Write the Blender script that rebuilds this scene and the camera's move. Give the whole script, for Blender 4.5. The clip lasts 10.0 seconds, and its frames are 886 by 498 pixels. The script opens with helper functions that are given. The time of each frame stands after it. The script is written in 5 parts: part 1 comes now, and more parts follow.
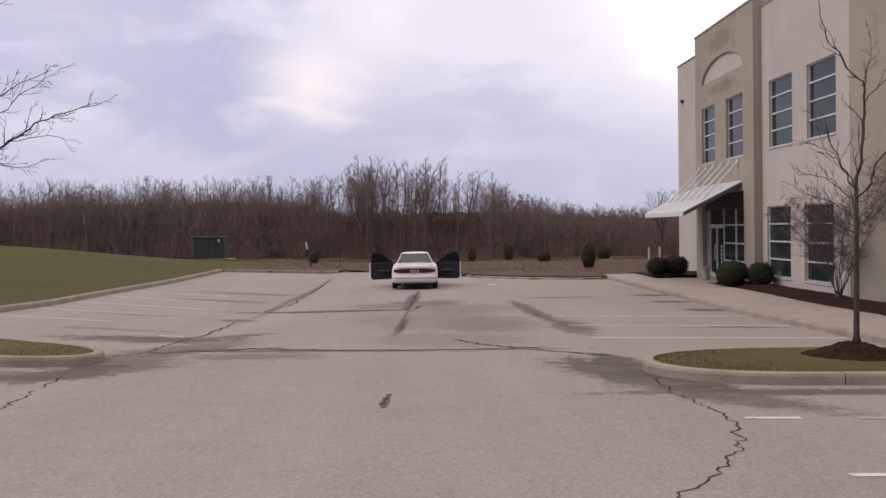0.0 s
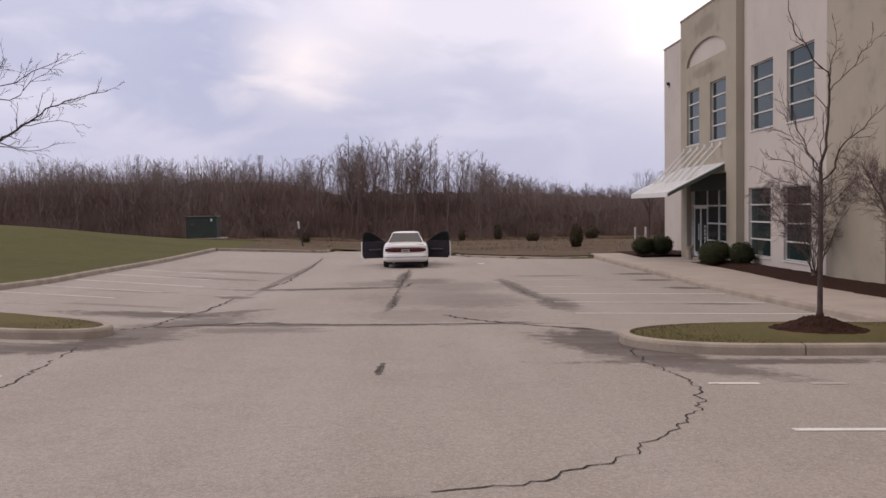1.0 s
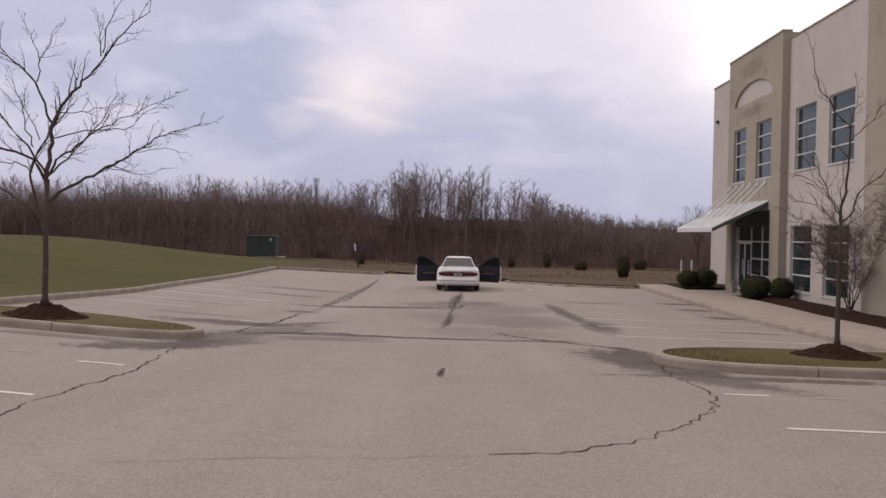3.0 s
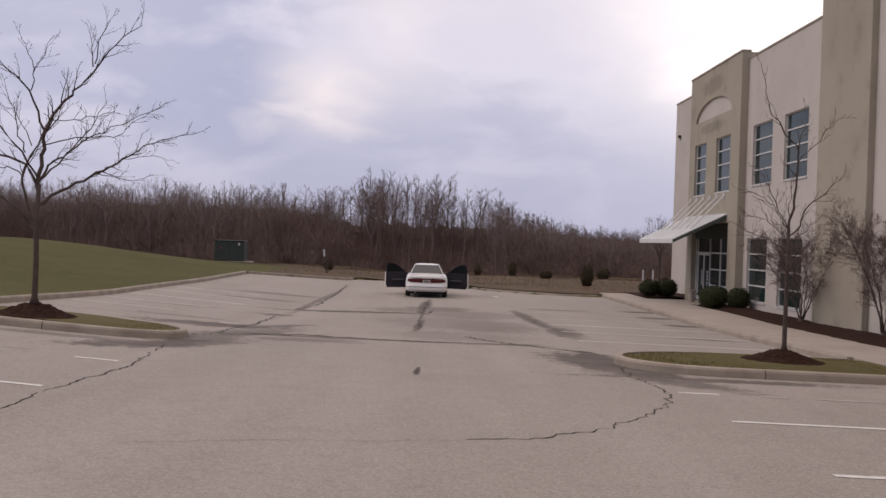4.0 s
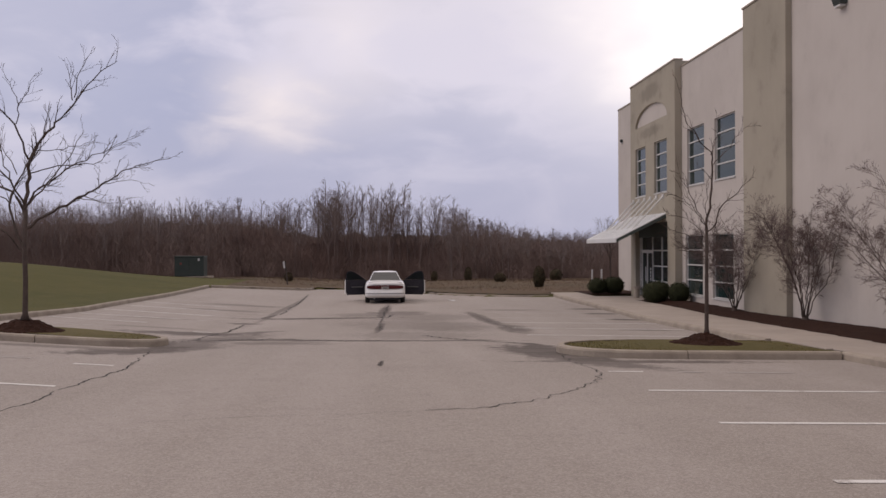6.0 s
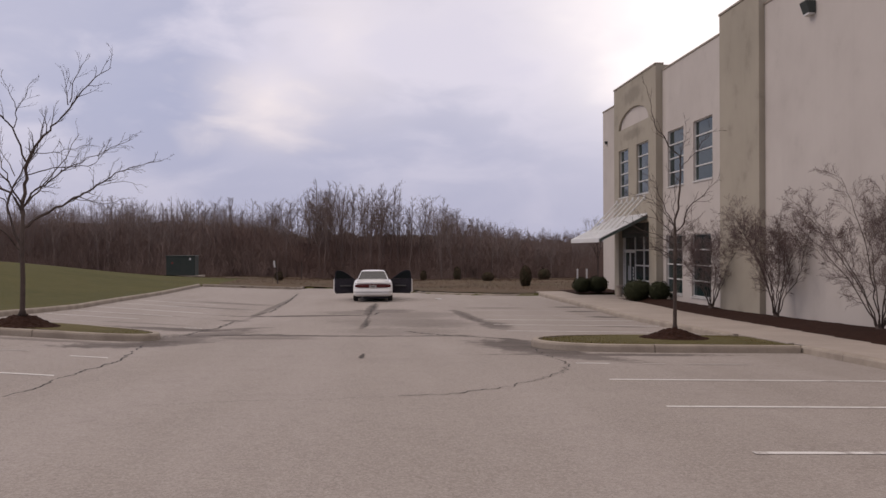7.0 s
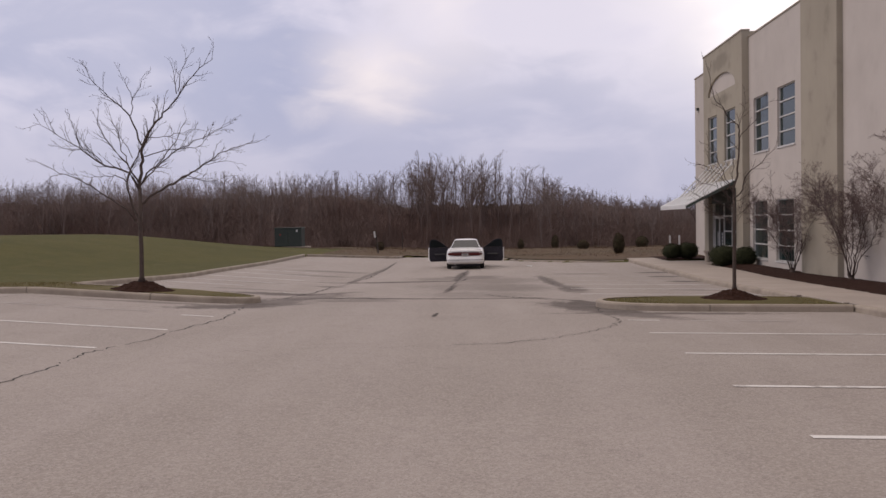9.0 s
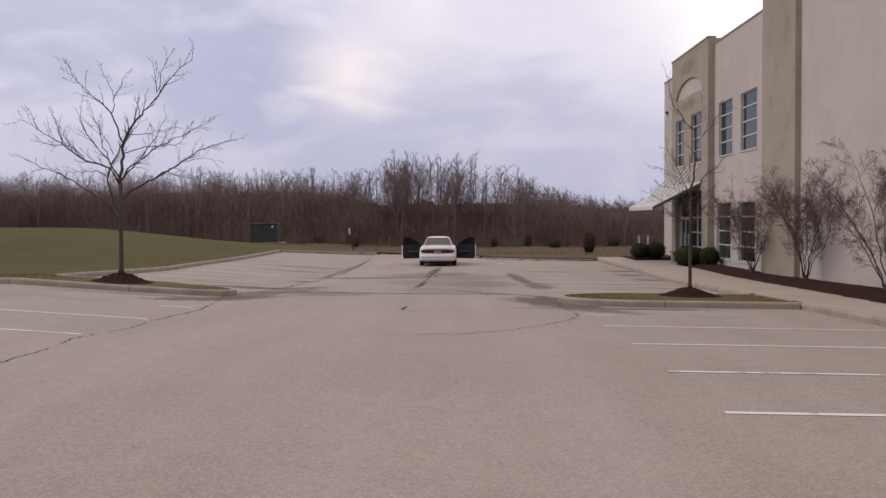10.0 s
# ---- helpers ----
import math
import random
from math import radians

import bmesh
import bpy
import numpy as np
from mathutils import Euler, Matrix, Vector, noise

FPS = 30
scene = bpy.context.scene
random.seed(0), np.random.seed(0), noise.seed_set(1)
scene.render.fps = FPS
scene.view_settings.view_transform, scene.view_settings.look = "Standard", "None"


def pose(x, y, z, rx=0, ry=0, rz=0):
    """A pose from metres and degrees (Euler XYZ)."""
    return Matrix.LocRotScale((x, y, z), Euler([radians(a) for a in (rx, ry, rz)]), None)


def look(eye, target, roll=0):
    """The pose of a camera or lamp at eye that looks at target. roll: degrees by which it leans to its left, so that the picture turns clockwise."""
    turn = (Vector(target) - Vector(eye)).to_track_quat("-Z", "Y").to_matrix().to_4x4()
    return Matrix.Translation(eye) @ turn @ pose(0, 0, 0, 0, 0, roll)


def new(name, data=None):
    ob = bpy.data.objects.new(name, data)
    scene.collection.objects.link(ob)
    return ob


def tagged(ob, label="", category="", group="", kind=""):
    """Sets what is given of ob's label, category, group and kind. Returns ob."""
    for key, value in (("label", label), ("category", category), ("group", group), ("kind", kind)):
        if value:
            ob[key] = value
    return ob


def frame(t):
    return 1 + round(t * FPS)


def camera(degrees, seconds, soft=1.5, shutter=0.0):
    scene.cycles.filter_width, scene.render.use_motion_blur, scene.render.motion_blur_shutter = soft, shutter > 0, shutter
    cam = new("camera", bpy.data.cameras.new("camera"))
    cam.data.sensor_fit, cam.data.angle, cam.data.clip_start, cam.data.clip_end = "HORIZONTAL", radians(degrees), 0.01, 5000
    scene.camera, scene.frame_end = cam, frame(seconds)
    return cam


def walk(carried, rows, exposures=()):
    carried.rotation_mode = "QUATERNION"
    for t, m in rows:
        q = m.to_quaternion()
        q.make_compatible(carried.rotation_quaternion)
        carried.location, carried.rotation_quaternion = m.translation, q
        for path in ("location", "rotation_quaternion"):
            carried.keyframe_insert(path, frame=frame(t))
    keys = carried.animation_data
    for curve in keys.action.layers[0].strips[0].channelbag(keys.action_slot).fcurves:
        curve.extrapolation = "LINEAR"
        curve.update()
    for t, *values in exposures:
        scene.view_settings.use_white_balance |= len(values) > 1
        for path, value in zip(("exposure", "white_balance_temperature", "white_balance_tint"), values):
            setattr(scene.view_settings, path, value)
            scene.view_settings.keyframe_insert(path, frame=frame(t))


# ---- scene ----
cam = camera(49.7, 10.0)
PATH = [
    (0, (0.172, -0.264, 1.782), (0.213, 1.735, 1.738), -0.9),
    (0.5, (0.175, -0.701, 1.776), (0.187, 1.298, 1.735), -0.8),
    (1, (0.151, -1.136, 1.806), (0.212, 0.861, 1.719), -0.8),
    (1.5, (0.169, -1.589, 1.781), (0.202, 0.409, 1.711), -0.1),
    (2, (0.132, -2.103, 1.783), (0.121, -0.103, 1.743), 0.2),
    (2.5, (0.071, -2.548, 1.818), (0.044, -0.548, 1.773), 0.4),
    (2.7, (0.040, -2.743, 1.812), (-0.017, -0.744, 1.780), 0.9),
    (3.8, (-0.150, -3.800, 1.817), (-0.118, -1.801, 1.784), 1.9),
    (4, (-0.179, -4.008, 1.817), (-0.147, -2.008, 1.802), 1.9),
    (4.5, (-0.203, -4.456, 1.817), (-0.178, -2.456, 1.84), 0.3),
    (5, (-0.314, -4.988, 1.79), (-0.182, -2.992, 1.809), -0.4),
    (5.5, (-0.277, -5.46, 1.812), (-0.131, -3.465, 1.809), -0.3),
    (5.7, (-0.255, -5.643, 1.803), (-0.141, -3.646, 1.806), -0.3),
    (6.8, (-0.062, -6.651, 1.772), (0.100, -4.658, 1.769), 0.0),
    (7, (-0.015, -6.834, 1.763), (0.124, -4.838, 1.765), -0.2),
    (7.5, (0.196, -7.238, 1.76), (0.29, -5.241, 1.756), -0.9),
    (8, (0.393, -7.679, 1.777), (0.413, -5.68, 1.756), -0.8),
    (8.5, (0.617, -8.109, 1.751), (0.567, -6.11, 1.73), -0.8),
    (9, (0.71, -8.603, 1.735), (0.625, -6.606, 1.676), -1.0),
    (9.5, (0.777, -9.087, 1.75), (0.715, -7.09, 1.667), -0.8),
    (10, (0.895, -9.548, 1.735), (0.86, -7.55, 1.671), -0.3),
]
EXPOSURES = [(0.0, -0.25, 6800, 18), (2.0, -0.30, 6800, 18), (2.7, -0.36, 6800, 18), (4.0, -0.42, 6800, 18), (5.5, -0.47, 6800, 18), (7.0, -0.48, 6800, 18), (8.5, -0.45, 6800, 18), (9.5, -0.38, 6800, 18), (10.0, -0.35, 6800, 18)]
walk(cam, [(t, look(eye, target, roll)) for t, eye, target, roll in PATH], EXPOSURES)


# ---- light ----
def build_world():
    w = bpy.data.worlds.new("overcast_sky")
    scene.world = w
    w.use_nodes = True
    nt = w.node_tree
    nt.nodes.clear()
    n, l = nt.nodes.new, nt.links.new
    out = n("ShaderNodeOutputWorld")
    sky = n("ShaderNodeTexSky")
    sky.sky_type, sky.sun_disc = "NISHITA", False
    sky.sun_elevation, sky.sun_rotation = radians(SUN_UP), radians(SUN_TURN)
    bg_sky = n("ShaderNodeBackground")
    l(sky.outputs[0], bg_sky.inputs[0])
    bg_sky.inputs[1].default_value = 0.05
    tc = n("ShaderNodeTexCoord")
    nrm = n("ShaderNodeVectorMath")
    nrm.operation = "NORMALIZE"
    l(tc.outputs["Generated"], nrm.inputs[0])
    sep = n("ShaderNodeSeparateXYZ")
    l(nrm.outputs[0], sep.inputs[0])

    def math_node(op, a, b=None):
        m = n("ShaderNodeMath")
        m.operation = op
        for i, v in enumerate((a, b)):
            if v is None:
                continue
            if isinstance(v, (int, float)):
                m.inputs[i].default_value = v
            else:
                l(v, m.inputs[i])
        return m.outputs[0]

    def ramp(fac, a, b, lo=0.0, hi=1.0):
        m = n("ShaderNodeMapRange")
        m.interpolation_type = "SMOOTHSTEP"
        l(fac, m.inputs[0])
        m.inputs[1].default_value, m.inputs[2].default_value = a, b
        m.inputs[3].default_value, m.inputs[4].default_value = lo, hi
        return m.outputs[0]

    def mix(fac, a, b):
        m = n("ShaderNodeMix")
        m.data_type = "RGBA"
        if isinstance(fac, (int, float)):
            m.inputs[0].default_value = fac
        else:
            l(fac, m.inputs[0])
        for i, v in ((6, a), (7, b)):
            if isinstance(v, tuple):
                m.inputs[i].default_value = (*v, 1)
            else:
                l(v, m.inputs[i])
        return m.outputs[2]

    # cloud sheets flattened towards the horizon
    flat = n("ShaderNodeVectorMath")
    flat.operation = "MULTIPLY"
    l(nrm.outputs[0], flat.inputs[0])
    flat.inputs[1].default_value = (1.0, 1.0, 2.2)
    n1 = n("ShaderNodeTexNoise")
    l(flat.outputs[0], n1.inputs["Vector"])
    n1.inputs["Scale"].default_value, n1.inputs["Detail"].default_value = 3.2, 7
    n1.inputs["Roughness"].default_value, n1.inputs["Distortion"].default_value = 0.5, 0.35
    n2 = n("ShaderNodeTexNoise")
    l(flat.outputs[0], n2.inputs["Vector"])
    n2.inputs["Scale"].default_value, n2.inputs["Detail"].default_value = 9.0, 6
    n2.inputs["Distortion"].default_value = 0.6
    warp = math_node("MULTIPLY", math_node("SUBTRACT", n2.outputs[0], 0.5), 0.13)
    warp2 = math_node("MULTIPLY", math_node("SUBTRACT", n1.outputs[0], 0.5), 0.26)
    bend = math_node("ADD", warp, warp2)

    def lobe(yaw, pitch, inner, outer):
        """How near a direction is to the one given, its rim broken by cloud."""
        d = n("ShaderNodeVectorMath")
        d.operation = "DISTANCE"
        l(nrm.outputs[0], d.inputs[0])
        a, e = radians(yaw), radians(pitch)
        d.inputs[1].default_value = (math.sin(a) * math.cos(e), math.cos(a) * math.cos(e), math.sin(e))
        return ramp(math_node("ADD", d.outputs["Value"], bend), inner, outer, 1.0, 0.0)

    soft = ramp(math_node("ADD", n1.outputs[0], math_node("MULTIPLY", math_node("SUBTRACT", n2.outputs[0], 0.5), 0.6)), 0.38, 0.66)
    col = mix(soft, SKY_DARK, SKY_LIGHT)
    col = mix(math_node("MULTIPLY", lobe(3, 18, 0.02, 0.30), 0.55), col, (1.12, 1.11, 1.18))
    col = mix(math_node("MULTIPLY", lobe(22, 16, 0.02, 0.34), 1.0), col, (1.70, 1.65, 1.60))
    col = mix(math_node("MULTIPLY", lobe(-6.2, 9.2, -0.02, 0.075), 0.75), col, (1.42, 1.34, 1.30))
    col = mix(math_node("MULTIPLY", lobe(-2.2, 12.6, -0.03, 0.12), 0.55), col, (1.40, 1.34, 1.32))
    col = mix(math_node("MULTIPLY", lobe(-22, 16, 0.02, 0.24), 0.25), col, (1.1, 1.1, 1.2))
    col = mix(ramp(sep.outputs[2], 0.03, 0.18, 0.75, 0.0), col, (0.64, 0.68, 0.88))
    # an overcast sky is about three times as bright overhead as near the horizon
    zen = math_node("MULTIPLY", ramp(sep.outputs[2], 0.28, 0.75, 1.0, ZENITH), ramp(sep.outputs[1], -0.9, 0.9, 0.86, 1.06))
    col = mix(ramp(sep.outputs[2], 0.30, 0.8), col, (1.04, 0.98, 0.93))
    bg = n("ShaderNodeBackground")
    l(col, bg.inputs[0])
    l(zen, bg.inputs[1])
    cover = n("ShaderNodeMixShader")
    cover.inputs[0].default_value = 0.9
    l(bg_sky.outputs[0], cover.inputs[1])
    l(bg.outputs[0], cover.inputs[2])
    l(cover.outputs[0], out.inputs[0])


SUN_UP, SUN_TURN = 40, -78          # degrees; the sun stands veiled over the lawn, hardly ahead
SKY_DARK, SKY_LIGHT, ZENITH = (0.55, 0.62, 0.86), (0.96, 0.98, 1.15), 1.35
build_world()
sun = new("sun", bpy.data.lights.new("sun", "SUN"))
sun.data.energy, sun.data.angle, sun.data.color = 0.92, radians(24), (1.0, 0.91, 0.80)
sa, se = radians(SUN_TURN), radians(SUN_UP)
sun.matrix_world = look((0, 0, 30), (-30 * math.sin(sa) * math.cos(se), -30 * math.cos(sa) * math.cos(se), 30 - 30 * math.sin(se)))


# ---- materials ----
class Nodes:
    """A short way to write a node material."""

    def __init__(self, name, rough=0.7, metal=0.0, spec=0.5):
        self.mat = bpy.data.materials.new(name)
        self.mat.use_nodes = True
        self.nt = self.mat.node_tree
        self.bsdf = self.nt.nodes["Principled BSDF"]
        self.bsdf.inputs["Roughness"].default_value = rough
        self.bsdf.inputs["Metallic"].default_value = metal
        self.bsdf.inputs["Specular IOR Level"].default_value = spec
        self.co = self.nt.nodes.new("ShaderNodeNewGeometry").outputs["Position"]

    def put(self, socket, v):
        if isinstance(v, (int, float)):
            socket.default_value = v
        elif isinstance(v, tuple):
            socket.default_value = (*v, 1) if len(v) == 3 and socket.type == "RGBA" else v
        else:
            self.nt.links.new(v, socket)

    def node(self, kind, **inputs):
        nd = self.nt.nodes.new(kind)
        for k, v in inputs.items():
            self.put(nd.inputs[k.replace("_", " ")], v)
        return nd

    def noise(self, scale, detail=4.0, rough=0.55, stretch=None, distort=0.0):
        co = self.co
        if stretch:
            m = self.nt.nodes.new("ShaderNodeMapping")
            m.inputs["Scale"].default_value = stretch
            self.put(m.inputs["Vector"], co)
            co = m.outputs[0]
        return self.node("ShaderNodeTexNoise", Vector=co, Scale=scale, Detail=detail, Roughness=rough, Distortion=distort).outputs[0]

    def math(self, op, a, b=0.0):
        m = self.nt.nodes.new("ShaderNodeMath")
        m.operation = op
        self.put(m.inputs[0], a)
        self.put(m.inputs[1], b)
        return m.outputs[0]

    def step(self, v, a, b, lo=0.0, hi=1.0):
        m = self.nt.nodes.new("ShaderNodeMapRange")
        m.interpolation_type = "SMOOTHSTEP"
        for i, x in enumerate((v, a, b, lo, hi)):
            self.put(m.inputs[i], x)
        return m.outputs[0]

    def mix(self, fac, a, b, kind="MIX"):
        m = self.nt.nodes.new("ShaderNodeMix")
        m.data_type, m.blend_type = "RGBA", kind
        self.put(m.inputs[0], fac)
        self.put(m.inputs[6], a)
        self.put(m.inputs[7], b)
        return m.outputs[2]

    def random(self):
        return self.nt.nodes.new("ShaderNodeObjectInfo").outputs["Random"]

    def island(self):
        return self.nt.nodes.new("ShaderNodeNewGeometry").outputs["Random Per Island"]

    def bump(self, height, strength=0.3, distance=0.01):
        b = self.node("ShaderNodeBump", Height=height, Strength=strength, Distance=distance)
        self.put(self.bsdf.inputs["Normal"], b.outputs[0])

    def colour(self, v):
        self.put(self.bsdf.inputs["Base Color"], v)
        return self.mat

    def set(self, name, v):
        self.put(self.bsdf.inputs[name], v)


def mottled(name, a, b, scale=3.0, fine=40.0, rough=0.8, bump=0.2, metal=0.0, spec=0.4, stretch=None):
    m = Nodes(name, rough, metal, spec)
    big, small = m.noise(scale, 5, 0.6, stretch), m.noise(fine, 3)
    c = m.mix(m.step(big, 0.3, 0.7), a, b)
    c = m.mix(m.math("MULTIPLY", m.step(small, 0.3, 0.75), 0.35), c, tuple(0.6 * v for v in a))
    if bump:
        m.bump(small, bump, 0.01)
    return m.colour(c)


def asphalt_material(stains):
    m = Nodes("worn_asphalt", 0.85, 0.0, 0.35)
    big, mid, fine = m.noise(0.22, 5, 0.6), m.noise(2.2, 6, 0.65), m.noise(75, 3, 0.7)
    lanes = m.noise(0.5, 4, 0.5, (1.6, 0.12, 1.0))
    c = m.mix(m.step(big, 0.3, 0.7), (0.262, 0.226, 0.200), (0.305, 0.266, 0.238))
    c = m.mix(m.math("MULTIPLY", m.step(lanes, 0.35, 0.7), 0.6), c, (0.345, 0.303, 0.280))
    c = m.mix(m.math("MULTIPLY", m.step(mid, 0.45, 0.75), 0.30), c, (0.20, 0.168, 0.155))
    vor = m.node("ShaderNodeTexVoronoi", Vector=m.co, Scale=55.0)
    stone = m.step(vor.outputs["Color"], 0.25, 0.9)
    c = m.mix(m.math("MULTIPLY", stone, 0.42), c, (0.47, 0.43, 0.40))
    c = m.mix(m.math("MULTIPLY", m.step(fine, 0.52, 0.72), 0.68), c, (0.110, 0.092, 0.086))
    grit = m.noise(17, 5, 0.8)
    c = m.mix(m.math("MULTIPLY", m.step(grit, 0.52, 0.68), 0.38), c, (0.155, 0.130, 0.120))
    c = m.mix(m.math("MULTIPLY", m.step(grit, 0.46, 0.32), 0.35), c, (0.42, 0.375, 0.345))
    sep = m.node("ShaderNodeSeparateXYZ", Vector=m.co)
    x, y = sep.outputs[0], sep.outputs[1]
    edge = m.math("MULTIPLY", m.math("SUBTRACT", m.noise(3.4, 8, 0.72), 0.5), 2.4)
    streak = m.noise(1.2, 6, 0.7, (0.35, 2.2, 1.0))
    total = None
    for cx, cy, rx, ry, turn, strength in stains:
        ca, sn = math.cos(radians(turn)), math.sin(radians(turn))
        dx, dy = m.math("SUBTRACT", x, cx), m.math("SUBTRACT", y, cy)
        u = m.math("MULTIPLY", m.math("ADD", m.math("MULTIPLY", dx, ca), m.math("MULTIPLY", dy, sn)), 1 / rx)
        v = m.math("MULTIPLY", m.math("SUBTRACT", m.math("MULTIPLY", dy, ca), m.math("MULTIPLY", dx, sn)), 1 / ry)
        d = m.math("SQRT", m.math("ADD", m.math("MULTIPLY", u, u), m.math("MULTIPLY", v, v)))
        s = m.step(m.math("ADD", d, edge), 0.55, 1.25, strength, 0.0)
        total = s if total is None else m.math("MAXIMUM", total, s)
    total = m.math("MULTIPLY", total, m.step(streak, 0.25, 0.6, 0.72, 1.0))
    c = m.mix(total, c, (0.072, 0.056, 0.048))
    m.bump(m.math("ADD", fine, m.math("MULTIPLY", vor.outputs["Distance"], 0.8)), 0.45, 0.006)
    return m.colour(c)


# stains: x, y, half length, half width, turn, strength (damp patches, tyre marks and old sealer)
STAINS = [
    (2.75, 13.1, 0.7, 1.5, 12, 0.9), (3.0, 11.9, 0.5, 0.9, 30, 0.9), (-4.3, 13.6, 0.8, 1.3, -20, 0.7), (-3.9, 16.2, 0.7, 1.8, -25, 0.6), (0.6, 22.5, 2.2, 3.0, 0, 0.32), (0.5, 17.6, 1.6, 1.6, 0, 0.3),
    (2.95, 13.5, 0.45, 1.1, 10, 0.95), (3.35, 11.4, 0.5, 1.1, 25, 0.9), (-4.55, 13.2, 0.45, 1.0, -15, 0.9),
    (3.35, 12.1, 1.7, 0.40, -68, 0.95), (4.6, 10.95, 2.2, 0.28, 2, 0.8), (3.1, 14.3, 0.30, 0.9, 20, 0.9), (3.6, 10.6, 1.5, 0.5, -50, 0.7),
    (-5.0, 12.4, 1.5, 0.5, 40, 0.85), (-4.5, 14.6, 1.3, 0.7, 55, 0.7), (-4.9, 17.8, 1.9, 0.7, 8, 0.85), (-3.7, 18.4, 1.3, 0.35, 55, 0.75), (-6.6, 12.6, 2.4, 0.25, 2, 0.55),
    (-1.8, 15.7, 2.6, 0.22, -2, 0.8), (-2.6, 14.9, 1.2, 0.5, 0, 0.5), (1.2, 15.8, 1.6, 0.14, 0, 0.7),
    (-0.22, 30.5, 4.6, 0.24, 88, 0.9), (-0.33, 21.3, 2.8, 0.13, 88, 0.85), (0.2, 28.8, 1.3, 1.6, 0, 0.6), (1.5, 21.5, 1.5, 2.6, 0, 0.45), (1.2, 26.5, 1.9, 2.0, 0, 0.36), (-1.0, 28.2, 1.0, 1.2, 0, 0.4),
    (3.05, 25.2, 4.4, 0.30, 92, 0.75), (3.35, 20.4, 0.45, 2.0, 0, 0.75), (-2.4, 26.45, 2.8, 0.40, 4, 0.75), (-4.4, 23.4, 0.5, 0.6, 40, 0.75), (-4.2, 33, 0.16, 10, 0, 0.6),
    (7.9, 25.6, 0.7, 0.45, 0, 0.9), (7.7, 28.6, 0.7, 0.4, 0, 0.85), (7.9, 31.5, 0.9, 0.5, 0, 0.9), (4.6, 30.8, 1.2, 0.5, 0, 0.5), (7.0, 20.2, 0.9, 0.3, 0, 0.55),
    (-7.0, 24.0, 1.2, 0.25, 10, 0.4), (-6.3, 30.0, 1.6, 0.5, 8, 0.5), (-6.0, 34.0, 1.8, 0.7, 8, 0.5), (-6.2, 19.6, 1.4, 0.3, 0, 0.4),
]
M_ASPHALT = asphalt_material(STAINS)
M_CRACK = mottled("crack_filler", (0.014, 0.012, 0.012), (0.028, 0.024, 0.022), 4, 60, 0.9, 0.3)


def paint_material():
    m = Nodes("worn_line_paint", 0.75)
    wear = m.noise(3.5, 7, 0.7)
    c = m.mix(m.step(wear, 0.52, 0.70), (0.68, 0.66, 0.64), (0.33, 0.29, 0.27))
    return m.colour(c)


M_PAINT = paint_material()
M_FADED = mottled("faded_line_paint", (0.50, 0.46, 0.44), (0.34, 0.30, 0.28), 3.0, 30, 0.8, 0.1)


def grass_material(name, a, b, c):
    m = Nodes(name, 0.9, 0.0, 0.2)
    big, mid, fine = m.noise(0.16, 5, 0.6), m.noise(1.3, 6, 0.7), m.noise(26, 4, 0.75)
    col = m.mix(m.step(big, 0.35, 0.68), a, b)
    col = m.mix(m.math("MULTIPLY", m.step(mid, 0.45, 0.75), 0.6), col, c)
    col = m.mix(m.math("MULTIPLY", m.step(fine, 0.4, 0.75), 0.5), col, tuple(0.45 * v for v in a))
    m.bump(m.math("ADD", fine, mid), 0.6, 0.03)
    return m.colour(col)


M_LAWN = grass_material("lawn_grass", (0.066, 0.066, 0.014), (0.088, 0.080, 0.019), (0.125, 0.096, 0.034))
M_TURF = grass_material("thin_island_turf", (0.092, 0.080, 0.026), (0.125, 0.103, 0.040), (0.16, 0.125, 0.062))
M_FIELD = grass_material("dry_field_grass", (0.115, 0.076, 0.046), (0.088, 0.066, 0.036), (0.145, 0.103, 0.066))


def blade_material(name, a, b):
    m = Nodes(name, 0.85, 0.0, 0.2)
    return m.colour(m.mix(m.island(), a, b))


M_BLADE = blade_material("turf_blades", (0.14, 0.125, 0.042), (0.24, 0.19, 0.09))
M_STRAW = blade_material("dry_stalks", (0.085, 0.052, 0.035), (0.145, 0.094, 0.062))
M_MULCH = mottled("bark_mulch", (0.030, 0.014, 0.010), (0.046, 0.022, 0.015), 6, 55, 0.95, 0.9, 0.0, 0.1)
M_CONCRETE = mottled("kerb_concrete", (0.39, 0.335, 0.275), (0.27, 0.228, 0.188), 1.6, 45, 0.85, 0.25)
M_WALK = mottled("pavement_concrete", (0.42, 0.36, 0.31), (0.355, 0.305, 0.265), 0.7, 40, 0.85, 0.2)


